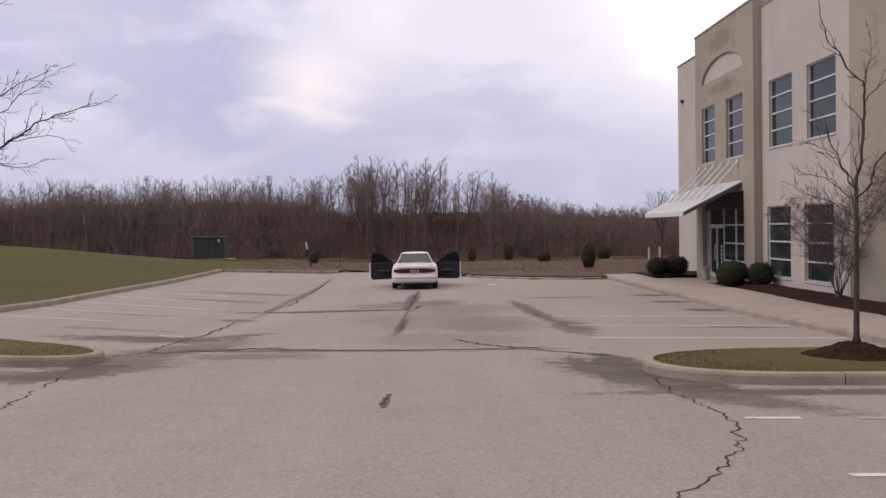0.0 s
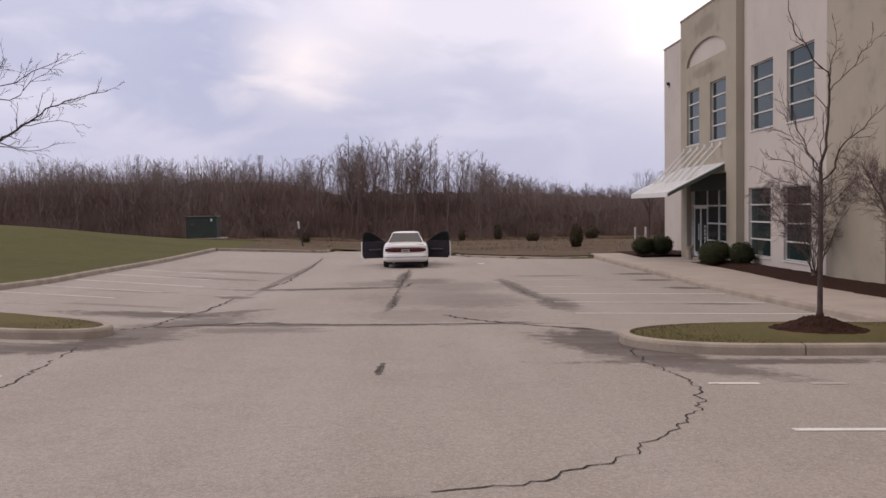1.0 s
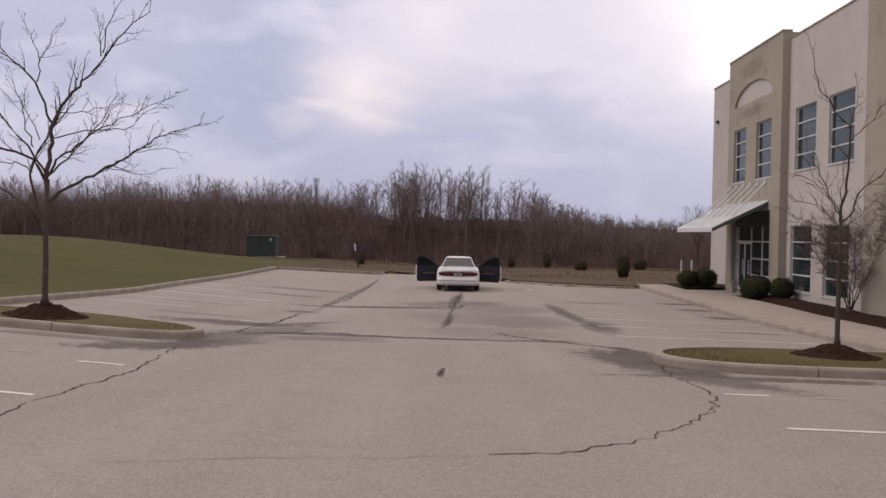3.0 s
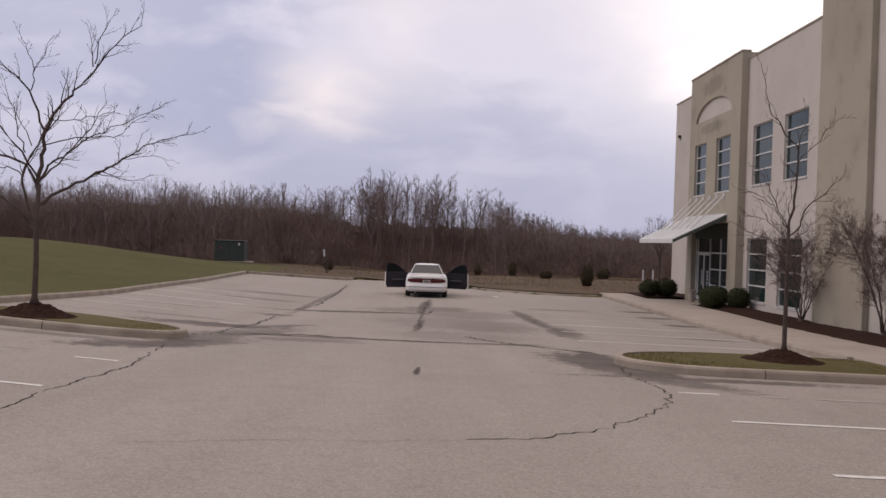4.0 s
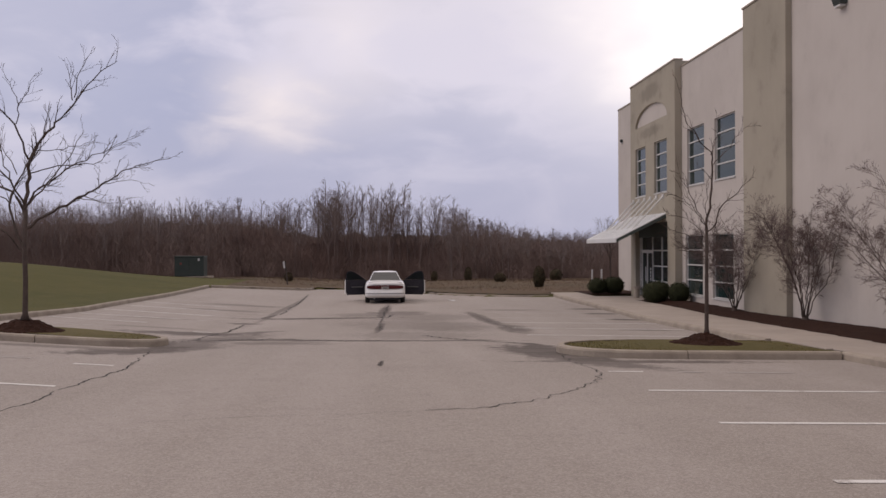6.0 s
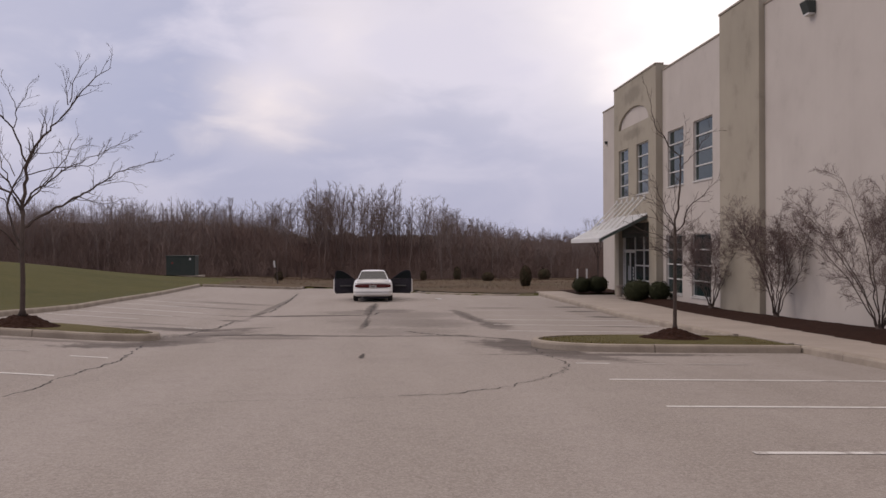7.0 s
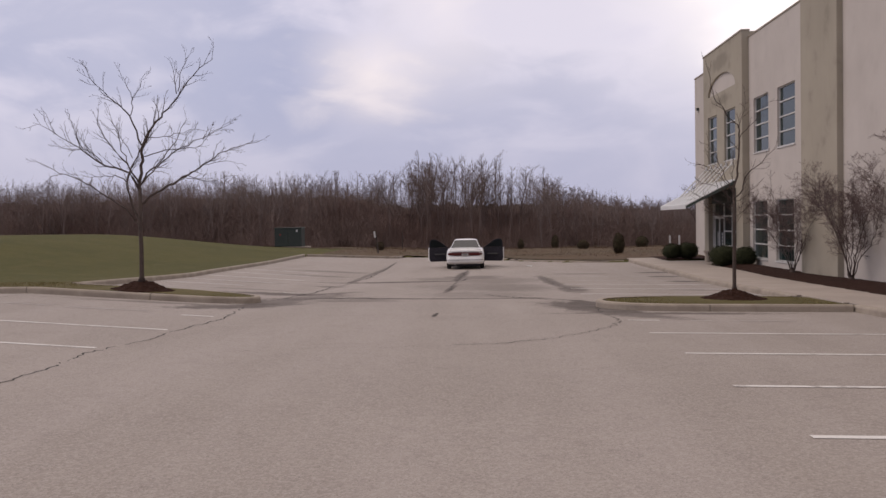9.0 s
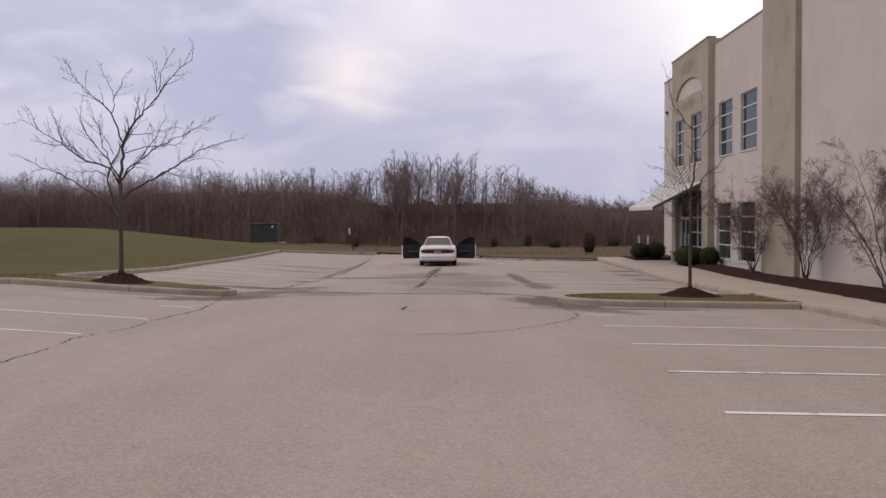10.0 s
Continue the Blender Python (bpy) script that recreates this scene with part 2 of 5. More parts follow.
def stucco(name, a, b, grime):
    m = Nodes(name, 0.9, 0.0, 0.25)
    big, runs, fine = m.noise(0.45, 6, 0.6), m.noise(1.0, 5, 0.6, (2.2, 2.2, 0.12)), m.noise(90, 3, 0.7)
    c = m.mix(m.step(big, 0.3, 0.72), a, b)
    c = m.mix(m.math("MULTIPLY", m.step(runs, 0.5, 0.8), 0.14), c, tuple(0.72 * v for v in b))
    c = m.mix(m.math("MULTIPLY", m.step(m.noise(0.9, 5, 0.6), 0.55, 0.75), grime), c, tuple(0.62 * v for v in b))
    if grime > 0.3:
        # ghosts of taken-down lettering above and below the arch
        sep = m.node("ShaderNodeSeparateXYZ", Vector=m.co)
        for yc, zc, ry, rz in ((37.9, 9.08, 1.7, 0.36), (37.9, 7.25, 1.7, 0.24)):
            u = m.math("MULTIPLY", m.math("SUBTRACT", sep.outputs[1], yc), 1 / ry)
            w = m.math("MULTIPLY", m.math("SUBTRACT", sep.outputs[2], zc), 1 / rz)
            d = m.math("ADD", m.math("SQRT", m.math("ADD", m.math("MULTIPLY", u, u), m.math("MULTIPLY", w, w))), m.math("SUBTRACT", m.noise(2.5, 5), 0.5))
            c = m.mix(m.step(d, 0.6, 1.3, 0.42, 0.0), c, tuple(0.5 * v for v in b))
    m.bump(fine, 0.25, 0.004)
    return m.colour(c)


M_CREAM = stucco("cream_stucco", (0.56, 0.515, 0.475), (0.505, 0.462, 0.425), 0.14)
M_TAN = stucco("tan_stucco", (0.395, 0.355, 0.288), (0.345, 0.31, 0.25), 0.4)
M_FRAME = mottled("white_window_frame", (0.66, 0.65, 0.63), (0.58, 0.57, 0.55), 3, 30, 0.5, 0.05)
# near black puts the gloom of unlit rooms into the colour
M_UNLIT = mottled("unlit_room_black", (0.020, 0.020, 0.021), (0.035, 0.034, 0.033), 1.5, 20, 0.9, 0.0)
M_ROOF = mottled("roof_membrane", (0.30, 0.29, 0.28), (0.24, 0.23, 0.22), 1.0, 20, 0.9, 0.1)


def glass_material(name, tint, trans, rough=0.03, spec=0.45, gleam=(0.62, 0.95, 0.84, 1.0)):
    m = Nodes(name, rough, 0.0, spec)
    m.set("Transmission Weight", trans)
    m.set("IOR", 1.5)
    m.set("Specular Tint", gleam)
    wav = m.noise(0.9, 2, 0.5)
    m.bump(wav, 0.08, 0.02)
    return m.colour(m.mix(m.noise(0.7, 2), tint, tuple(0.8 * v for v in tint)))


M_GLASS = glass_material("tinted_glass", (0.026, 0.046, 0.047), 0.2, 0.03, 0.23)
M_STEEL = mottled("brushed_metal", (0.55, 0.55, 0.55), (0.45, 0.45, 0.45), 8, 60, 0.35, 0.05, 1.0)
M_AWNING = mottled("painted_metal_roof", (0.84, 0.85, 0.85), (0.78, 0.79, 0.79), 1.5, 25, 0.3, 0.05)
M_FASCIA = mottled("green_metal_fascia", (0.075, 0.095, 0.085), (0.055, 0.072, 0.064), 2, 25, 0.4, 0.05)
M_SOFFIT = mottled("dark_green_soffit", (0.050, 0.060, 0.055), (0.040, 0.048, 0.044), 2, 25, 0.7, 0.05)
M_BARK = mottled("grey_brown_bark", (0.105, 0.078, 0.066), (0.065, 0.048, 0.042), 9, 70, 0.95, 0.7)
M_TWIG = mottled("young_twig_bark", (0.058, 0.040, 0.035), (0.092, 0.066, 0.058), 5, 40, 0.9, 0.2)
M_WALLTWIG = mottled("reddish_twig_bark", (0.112, 0.079, 0.073), (0.160, 0.115, 0.108), 5, 40, 0.9, 0.2)


def woods_material(name, a, b, c):
    m = Nodes(name, 0.95, 0.0, 0.1)
    col = m.mix(m.island(), a, b)
    col = m.mix(m.step(m.noise(0.045, 4, 0.6), 0.4, 0.65), col, c)
    return m.colour(col)


M_WOODS = woods_material("bare_woods_bark", (0.150, 0.118, 0.108), (0.270, 0.220, 0.202), (0.180, 0.135, 0.121))
M_THICKET = woods_material("bare_thicket", (0.150, 0.106, 0.094), (0.250, 0.188, 0.164), (0.185, 0.124, 0.106))


def brush_material():
    """Stems and twigs too far off to tell apart."""
    m = Nodes("massed_brush", 0.95, 0.0, 0.05)
    big, clump = m.noise(0.09, 4, 0.6), m.noise(0.5, 5, 0.6, (1.0, 1.0, 0.5))
    stems = m.noise(2.2, 5, 0.7, (1.0, 1.0, 0.10))
    c = m.mix(m.step(big, 0.35, 0.65), (0.135, 0.094, 0.083), (0.156, 0.117, 0.103))
    c = m.mix(m.math("MULTIPLY", m.step(clump, 0.35, 0.7), 0.6), c, (0.115, 0.082, 0.074))
    c = m.mix(m.math("MULTIPLY", m.step(stems, 0.50, 0.75), 0.45), c, (0.23, 0.18, 0.16))
    c = m.mix(m.math("MULTIPLY", m.step(stems, 0.45, 0.25), 0.5), c, (0.075, 0.052, 0.048))
    m.bump(m.math("ADD", stems, clump), 0.6, 0.3)
    return m.colour(c)


M_BRUSH = brush_material()
M_EVERGREEN = blade_material("evergreen_leaves", (0.022, 0.027, 0.012), (0.046, 0.050, 0.023))
M_RUST_GREEN = blade_material("bronzed_evergreen", (0.045, 0.034, 0.021), (0.088, 0.066, 0.040))


# ---- mesh helpers ----
def part(name, bm, material, parent=None, label="", smooth=False):
    me = bpy.data.meshes.new(name)
    bmesh.ops.recalc_face_normals(bm, faces=bm.faces[:])
    bm.to_mesh(me)
    bm.free()
    return mesh_part(name, me, material, parent, label, smooth)


def mesh_part(name, me, material, parent=None, label="", smooth=False):
    me.materials.append(material)
    if smooth:
        for p in me.polygons:
            p.use_smooth = True
    ob = new(name, me)
    if parent is not None:
        ob.parent = parent
    if label:
        tagged(ob, label)
    return ob


def box(bm, x0, x1, y0, y1, z0, z1, bevel=0.0):
    r = bmesh.ops.create_cube(bm, size=1.0)
    for v in r["verts"]:
        v.co = Vector(((x0 + x1) / 2 + v.co.x * (x1 - x0), (y0 + y1) / 2 + v.co.y * (y1 - y0), (z0 + z1) / 2 + v.co.z * (z1 - z0)))
    if bevel:
        edges = {e for v in r["verts"] for e in v.link_edges}
        bmesh.ops.bevel(bm, geom=list(edges), offset=bevel, segments=2, profile=0.5, affect="EDGES")
    return bm


def box_part(name, x0, x1, y0, y1, z0, z1, material, parent=None, label="", bevel=0.0):
    return part(name, box(bmesh.new(), x0, x1, y0, y1, z0, z1, bevel), material, parent, label)


def rod(bm, a, b, r0, r1=None, sides=8):
    """A tapered bar from a to b."""
    a, b = Vector(a), Vector(b)
    r1 = r0 if r1 is None else r1
    m = Matrix.Translation((a + b) / 2) @ (b - a).to_track_quat("Z", "Y").to_matrix().to_4x4()
    bmesh.ops.create_cone(bm, cap_ends=True, segments=sides, radius1=r0, radius2=r1, depth=(b - a).length, matrix=m)
    return bm


def raw(name, verts, faces, material, parent=None, label="", smooth=False):
    me = bpy.data.meshes.new(name)
    me.from_pydata(verts, [], faces)
    me.update()
    return mesh_part(name, me, material, parent, label, smooth)


def empty(name, at=(0, 0, 0)):
    ob = new(name)
    ob.location = at
    bpy.context.view_layer.update()
    return ob


# ---- the ground's shape ----
def sstep(a, b, v):
    u = min(1.0, max(0.0, (v - a) / (b - a)))
    return u * u * (3 - 2 * u)


KERB_L, KERB_R = -9.85, 8.3


def lot(x, y):
    """Height of the asphalt: it falls away ahead, and the stalls on the lawn's side climb."""
    z = 0.0 if y < 1 else -0.02 * (y - 1) if y < 26 else -0.5 - 0.11 * sstep(26, 40, y)
    z += 0.013 * (3.2 - max(-4.5, min(3.2, x))) * (1 - sstep(13, 27, y))
    z += 0.066 * (-4.5 - max(KERB_L, min(-4.5, x)))
    z -= 0.02 * (max(3.2, min(9.0, x)) - 3.2) * (1 - sstep(20, 40, y))
    return z


FAR = [(-30, 47.9), (-9.85, 48.0), (-5.2, 51.0), (-4.6, 52.2), (-4.4, 53.4), (0.0, 51.4), (1.2, 49.3), (2.2, 46.2), (3.2, 44.6), (5.9, 42.5), (8.3, 42.1), (40, 42.0)]


def far_edge(x):
    for (xa, ya), (xb, yb) in zip(FAR, FAR[1:]):
        if x <= xb:
            return ya + (yb - ya) * max(0.0, (x - xa)) / (xb - xa)
    return FAR[-1][1]


def land(x, y):
    """Height of the open land beyond the asphalt."""
    z = lot(x, min(y, 60)) + 0.10
    hill = sstep(10.5, 25, -x) * sstep(13, 40, y) * (1 - 0.9 * sstep(52, 74, y))
    z += 1.38 * hill + 0.15 * hill * noise.noise((x * 0.05, y * 0.05, 1.3))
    z -= 1.1 * sstep(58, 100, y) + 1.2 * sstep(100, 170, y)
    if y > 44 and x > -12:
        z += 0.12 * noise.noise((x * 0.22, y * 0.22, 4.0)) * sstep(44, 50, y)
    return z


# ---- large structure: ground, asphalt, kerbs ----
def grid_mesh(name, xs, ys, height, material, parent=None, keep=None, smooth=True):
    index, verts, faces = {}, [], []
    for i, x in enumerate(xs):
        for j, y in enumerate(ys):
            index[i, j] = len(verts)
            verts.append((x, y, height(x, y)))
    for i in range(len(xs) - 1):
        for j in range(len(ys) - 1):
            if keep is None or keep((xs[i] + xs[i + 1]) / 2, (ys[j] + ys[j + 1]) / 2):
                faces.append((index[i, j], index[i + 1, j], index[i + 1, j + 1], index[i, j + 1]))
    return raw(name, verts, faces, material, parent, "", smooth)


def steps(a, b, n):
    return [a + (b - a) * i / n for i in range(n + 1)]


def build_ground():
    xs = [-1500, -700, -350, -180, -110] + steps(-80, -40, 20) + sorted(steps(-39, 30, 92) + [KERB_L - 0.03, KERB_L - 0.14]) + [34, 40, 50, 65, 90, 140, 250, 500, 1500]
    ys = [-1500, -500, -200, -100, -60, -40] + steps(-30, 80, 146) + steps(82, 130, 24) + [140, 155, 175, 210, 300, 600, 1500, 3000]

    def height(x, y):
        on_lot = (KERB_L - 0.05 < x < 13 or (y < 13.3 and -26 < x < 13)) and -42 < y < far_edge(x) + (0.3 if x < -4.4 else 0.0)
        return lot(x, y) - 0.12 if on_lot else land(x, y)

    g = grid_mesh("ground", xs, ys, height, M_LAWN)
    tagged(g, "green-brown lawn and dry field rolling off to woods", "ground", kind="structure")


def build_field():
    """The unmown strip behind the asphalt, dry and brown."""
    xs, ys = steps(-60, -14, 40) + steps(-13.6, 14, 69) + steps(15, 75, 50), steps(40, 62, 55) + steps(63, 150, 80)

    def keep(x, y):
        if x < -9:
            return y > 62 + 5 * noise.noise((x * 0.1, 0, 2)) - 0.3 * (x + 9)
        if x > 8.5:
            return y > 44.4
        return y > far_edge(x) + 0.2 + 0.4 * noise.noise((x * 0.7, y * 0.7, 7))

    f = grid_mesh("dry_field", xs, ys, lambda x, y: land(x, y) + 0.03, M_FIELD, None, keep)
    tagged(f, "brown dry grass field before the bare woods", "field", kind="structure")


def build_asphalt():
    xs = steps(-26, KERB_L, 16) + steps(KERB_L, 8.45, 36)[1:]
    verts, faces, rows = [], [], 110
    cols = []
    for x in xs:
        y1 = 13.4 if x < KERB_L - 0.01 else far_edge(x)
        y0 = -42
        col = []
        for j in range(rows + 1):
            y = y0 + (y1 - y0) * j / rows
            col.append(len(verts))
            verts.append((x, y, lot(x, y)))
        cols.append(col)
    for i in range(len(xs) - 1):
        if xs[i] < KERB_L - 0.01 <= xs[i + 1] - 1e-6:
            continue
        for j in range(rows):
            faces.append((cols[i][j], cols[i + 1][j], cols[i + 1][j + 1], cols[i][j + 1]))
    # the strip that joins both widths of the lot
    i = next(k for k in range(len(xs) - 1) if xs[k] < KERB_L - 0.01 <= xs[k + 1] - 1e-6)
    n0 = len(verts)
    for j in range(56):
        y = -42 + 55.4 * j / 55
        verts.append((xs[i], y, lot(xs[i], y) + 0.001))
        verts.append((xs[i + 1], y, lot(xs[i + 1], y) + 0.001))
    for j in range(55):
        a = n0 + 2 * j
        faces.append((a, a + 1, a + 3, a + 2))
    p = raw("car_park_asphalt", verts, faces, M_ASPHALT, None, "", True)
    tagged(p, "worn grey asphalt car park with cracks and stains", "asphalt", kind="structure")
    return p


def smooth_path(pts, per=8):
    """Catmull-Rom through the points."""
    out = []
    p = [pts[0]] + list(pts) + [pts[-1]]
    for i in range(1, len(p) - 2):
        a, b, c, d = (Vector(q) for q in p[i - 1:i + 3])
        for k in range(per):
            t = k / per
            out.append(0.5 * ((2 * b) + (c - a) * t + (2 * a - 5 * b + 4 * c - d) * t * t + (3 * b - a - 3 * c + d) * t ** 3))
    out.append(Vector(pts[-1]))
    return out


def resample(path, step):
    out, acc = [path[0]], 0.0
    for a, b in zip(path, path[1:]):
        seg = (b - a).length
        d = step - acc
        while d <= seg:
            out.append(a + (b - a) * d / seg)
            d += step
        acc = (acc + seg) % step
    if (out[-1] - path[-1]).length > 0.05:
        out.append(path[-1])
    return out


def kerb(name, pts, side, label, per=1, section=3.0, height=0.15, width=0.16):
    """Concrete kerb in cast sections along a line; side: +1 keeps the top to the line's left."""
    holder = empty(name)
    tagged(holder, label, "kerb", kind="structure")
    path = smooth_path([Vector((*p, 0)) for p in pts], per) if per > 1 else [Vector((*p, 0)) for p in pts]
    path = resample(path, 0.25)
    n = max(1, round(section / 0.25))
    profile = [(0.0, -0.14), (0.012, height - 0.045), (0.030, height - 0.012), (0.055, height), (width, height), (width, -0.14)]
    for s in range(0, len(path) - 1, n):
        piece = path[s:s + n + 1]
        if len(piece) < 2:
            continue
        verts, faces = [], []
        for i, p in enumerate(piece):
            k = s + i
            d = (path[min(k + 1, len(path) - 1)] - path[max(k - 1, 0)]).normalized()
            nor = Vector((-d.y, d.x, 0)) * side
            q = p.copy()
            if i == 0:
                q += d * 0.009
            if i == len(piece) - 1:
                q -= d * 0.009
            for off, h in profile:
                w = q + nor * off
                verts.append((w.x, w.y, lot(q.x, q.y) + h + 0.004 * math.sin(3.1 * s)))
        m = len(profile)
        for i in range(len(piece) - 1):
            for j in range(m):
                a, b = i * m + j, i * m + (j + 1) % m
                faces.append((a, b, b + m, a + m))
        faces.append(tuple(range(m)))
        faces.append(tuple(range(len(verts) - m, len(verts)))[::-1])
        raw("kerb_section", verts, faces, M_CONCRETE, holder)
    return holder


def fill(name, outline, height, material, label, category, kind="structure", cell=0.25):
    """A sheet over an outline (x, y), cut on a grid so that it follows the slope."""
    bm = bmesh.new()
    vs = [bm.verts.new((x, y, 0)) for x, y in outline]
    bm.faces.new(vs)
    xs, ys = [p[0] for p in outline], [p[1] for p in outline]
    for axis, lo, hi in ((0, min(xs), max(xs)), (1, min(ys), max(ys))):
        n = max(1, int((hi - lo) / cell))
        for i in range(1, n):
            co = [0, 0, 0]
            co[axis] = lo + (hi - lo) * i / n
            no = [0, 0, 0]
            no[axis] = 1
            bmesh.ops.bisect_plane(bm, geom=bm.verts[:] + bm.edges[:] + bm.faces[:], plane_co=co, plane_no=no)
    for v in bm.verts:
        v.co.z = height(v.co.x, v.co.y)
    ob = part(name, bm, material, None, "", True)
    return tagged(ob, label, category, kind=kind)


ISLAND_R = [(8.40, 11.62), (6.2, 11.52), (4.6, 11.5), (3.75, 11.75), (3.28, 12.3), (3.18, 12.9), (3.4, 13.6), (4.0, 14.2), (5.0, 14.65), (6.5, 14.85), (8.28, 14.9)]
ISLAND_L = [(-16.0, 13.45), (-11.0, 13.35), (-7.5, 13.15), (-5.8, 13.15), (-5.05, 13.45), (-4.7, 14.0), (-4.8, 14.65), (-5.4, 15.15), (-6.5, 15.5), (-8.0, 15.65), (-9.7, 15.7)]


def bump_at(cx, cy, r, h):
    return lambda x, y: h * (1 - sstep(0.0, r, math.hypot(x - cx, y - cy)))


def walk_edge(y):
    """Where the pavement meets the mulch."""
    return lerp_edge([(-40, 9.95), (8, 10.0), (15, 10.4), (23, 10.75), (30, 10.9), (36, 10.8)], y)


def lerp_edge(table, v):
    for (a, fa), (b, fb) in zip(table, table[1:]):
        if v <= b:
            return fa + (fb - fa) * (v - a) / (b - a)
    return table[-1][1]


def build_structure():
    build_ground()
    build_field()
    asphalt = build_asphalt()
    kerb("kerb_island_east", ISLAND_R, -1, "pale concrete kerb round a planted island", 4)
    kerb("kerb_island_west", ISLAND_L, 1, "pale concrete kerb round a planted island", 4)
    kerb("kerb_lawn", [(KERB_L, 15.8), (KERB_L, 30.0), (KERB_L - 0.05, 47.9)], 1, "pale concrete kerb along the lawn")
    kerb("kerb_far_west", [(-9.8, 48.0), (-5.4, 50.8), (-4.75, 51.5), (-4.5, 52.4), (-4.5, 53.3)], 1, "pale concrete kerb at the drive", 4)
    kerb("kerb_far_east", [(1.4, 48.8), (2.3, 46.2), (3.3, 44.6), (5.9, 42.5), (8.1, 42.15)], 1, "pale concrete kerb before the field", 4, 3.0, 0.09)
    kerb("kerb_walk", [(8.42, -38.0), (8.42, 0.0), (8.42, 11.78)], -1, "pale concrete kerb along the pavement")
    kerb("kerb_walk_far", [(KERB_R, 15.1), (KERB_R, 42.0)], -1, "pale concrete kerb along the pavement")
    # pavement slabs with tooled joints
    walk_holder = empty("pavement")
    tagged(walk_holder, "pale concrete pavement slabs beside the car park", "pavement", kind="structure")
    y = -38.0
    while y < 43.5:
        y1 = min(y + 1.8, 43.6)
        x1 = walk_edge(y) if y < 34.4 else 12.75
        xk = (8.42 if y < 11.5 else KERB_R) + 0.165
        if y1 > 40.8:
            x1 = 9.9
        bm = bmesh.new()
        box(bm, xk, x1, y + 0.006, y1 - 0.006, -0.1, 0.0, 0.012)
        for v in bm.verts:
            v.co.z += lot(v.co.x, v.co.y) + 0.153
        part("pavement_slab", bm, M_WALK, walk_holder)
        y = y1
    fill("island_east_turf", [(8.56, 11.79), (6.2, 11.69), (4.65, 11.66), (3.85, 11.9), (3.45, 12.4), (3.36, 12.85), (3.55, 13.48), (4.1, 14.05), (5.05, 14.48), (6.5, 14.68), (8.45, 14.73)],
         lambda x, y: lot(x, y) + 0.125 + 0.05 * bump_at(6.3, 13.3, 2.4, 1)(x, y), M_TURF, "thin green-brown turf on the kerbed island", "grass")
    fill("island_west_turf", [(-16, 13.62), (-11, 13.52), (-7.5, 13.32), (-5.85, 13.32), (-5.2, 13.57), (-4.88, 14.02), (-4.96, 14.55), (-5.45, 14.98), (-6.5, 15.33), (-8.0, 15.48), (-9.85, 15.52), (-10.02, 17.5), (-16, 17.5)],
         lambda x, y: lot(x, y) + 0.125 + 0.06 * bump_at(-7.4, 14.3, 2.4, 1)(x, y), M_TURF, "thin green-brown turf on the kerbed island", "grass")
    for name, cx, cy, r, h in (("mulch_mound", 6.36, 13.35, 0.78, 0.20), ("mulch_mound", -7.48, 14.05, 0.8, 0.22)):
        bm = bmesh.new()
        bmesh.ops.create_grid(bm, x_segments=48, y_segments=48, size=r * 1.05)
        bmesh.ops.delete(bm, geom=[f for f in bm.faces if f.calc_center_median().length > r], context="FACES")
        for v in bm.verts:
            d = v.co.length / r
            rough_z = 0.05 * noise.noise((v.co.x * 9 + cx, v.co.y * 9, 3)) + 0.03 * noise.noise((v.co.x * 25, v.co.y * 25, 3))
            v.co.z = h * (1 - sstep(0, 1.0, d)) + rough_z * (1 - 0.5 * d) - 0.03 * sstep(0.9, 1.0, d)
            v.co += Vector((cx, cy, lot(cx + v.co.x, cy + v.co.y) + 0.17))
        tagged(part(name, bm, M_MULCH), "dark red-brown bark mulch mound round a tree", "mulch", group="mulch mounds", kind="structure")
    fill("mulch_bed", [(9.95, -38), (12.46, -38), (12.46, 34.9), (11.6, 35.6), (11.0, 35.3), (10.82, 34.4), (10.9, 30), (10.75, 23), (10.4, 15), (10.0, 8)],
         lambda x, y: lot(x, y) + 0.13 + 0.16 * sstep(walk_edge(y), walk_edge(y) + 0.9, x) * (1 - 0.5 * sstep(11.6, 12.4, x)) + 0.03 * noise.noise((x * 6, y * 6, 1)), M_MULCH,
         "dark red-brown bark mulch bed along the wall", "mulch bed", cell=0.45)
    fill("mulch_bed_far", [(9.9, 40.9), (12.9, 41.4), (13.1, 45), (9.9, 45)], lambda x, y: lot(x, y) + 0.16 + 0.03 * noise.noise((x * 6, y * 6, 1)), M_MULCH,
         "dark red-brown bark mulch bed at the entrance", "mulch bed", cell=0.45)
    return asphalt


ASPHALT = build_structure()


# ---- the building ----
def wall(name, x, thick, outline, holes, material, parent, label=""):
    """An upright wall in the plane x, its back at x + thick; outline and holes are (y, z) loops."""
    bm = bmesh.new()
    for xx in (x, x + thick):
        edges = []
        for loop in [outline] + holes:
            vs = [bm.verts.new((xx, y, z)) for y, z in loop]
            edges += [bm.edges.new((vs[i], vs[(i + 1) % len(vs)])) for i in range(len(vs))]
        bmesh.ops.triangle_fill(bm, edges=edges, use_beauty=True)
    for loop in [outline] + holes:
        n = len(loop)
        for i in range(n):
            (ya, za), (yb, zb) = loop[i], loop[(i + 1) % n]
            bm.faces.new([bm.verts.new(c) for c in ((x, ya, za), (x, yb, zb), (x + thick, yb, zb), (x + thick, ya, za))])
    bmesh.ops.remove_doubles(bm, verts=bm.verts[:], dist=0.0005)
    return part(name, bm, material, parent, label)


def rect(y0, y1, z0, z1):
    return [(y0, z0), (y1, z0), (y1, z1), (y0, z1)]


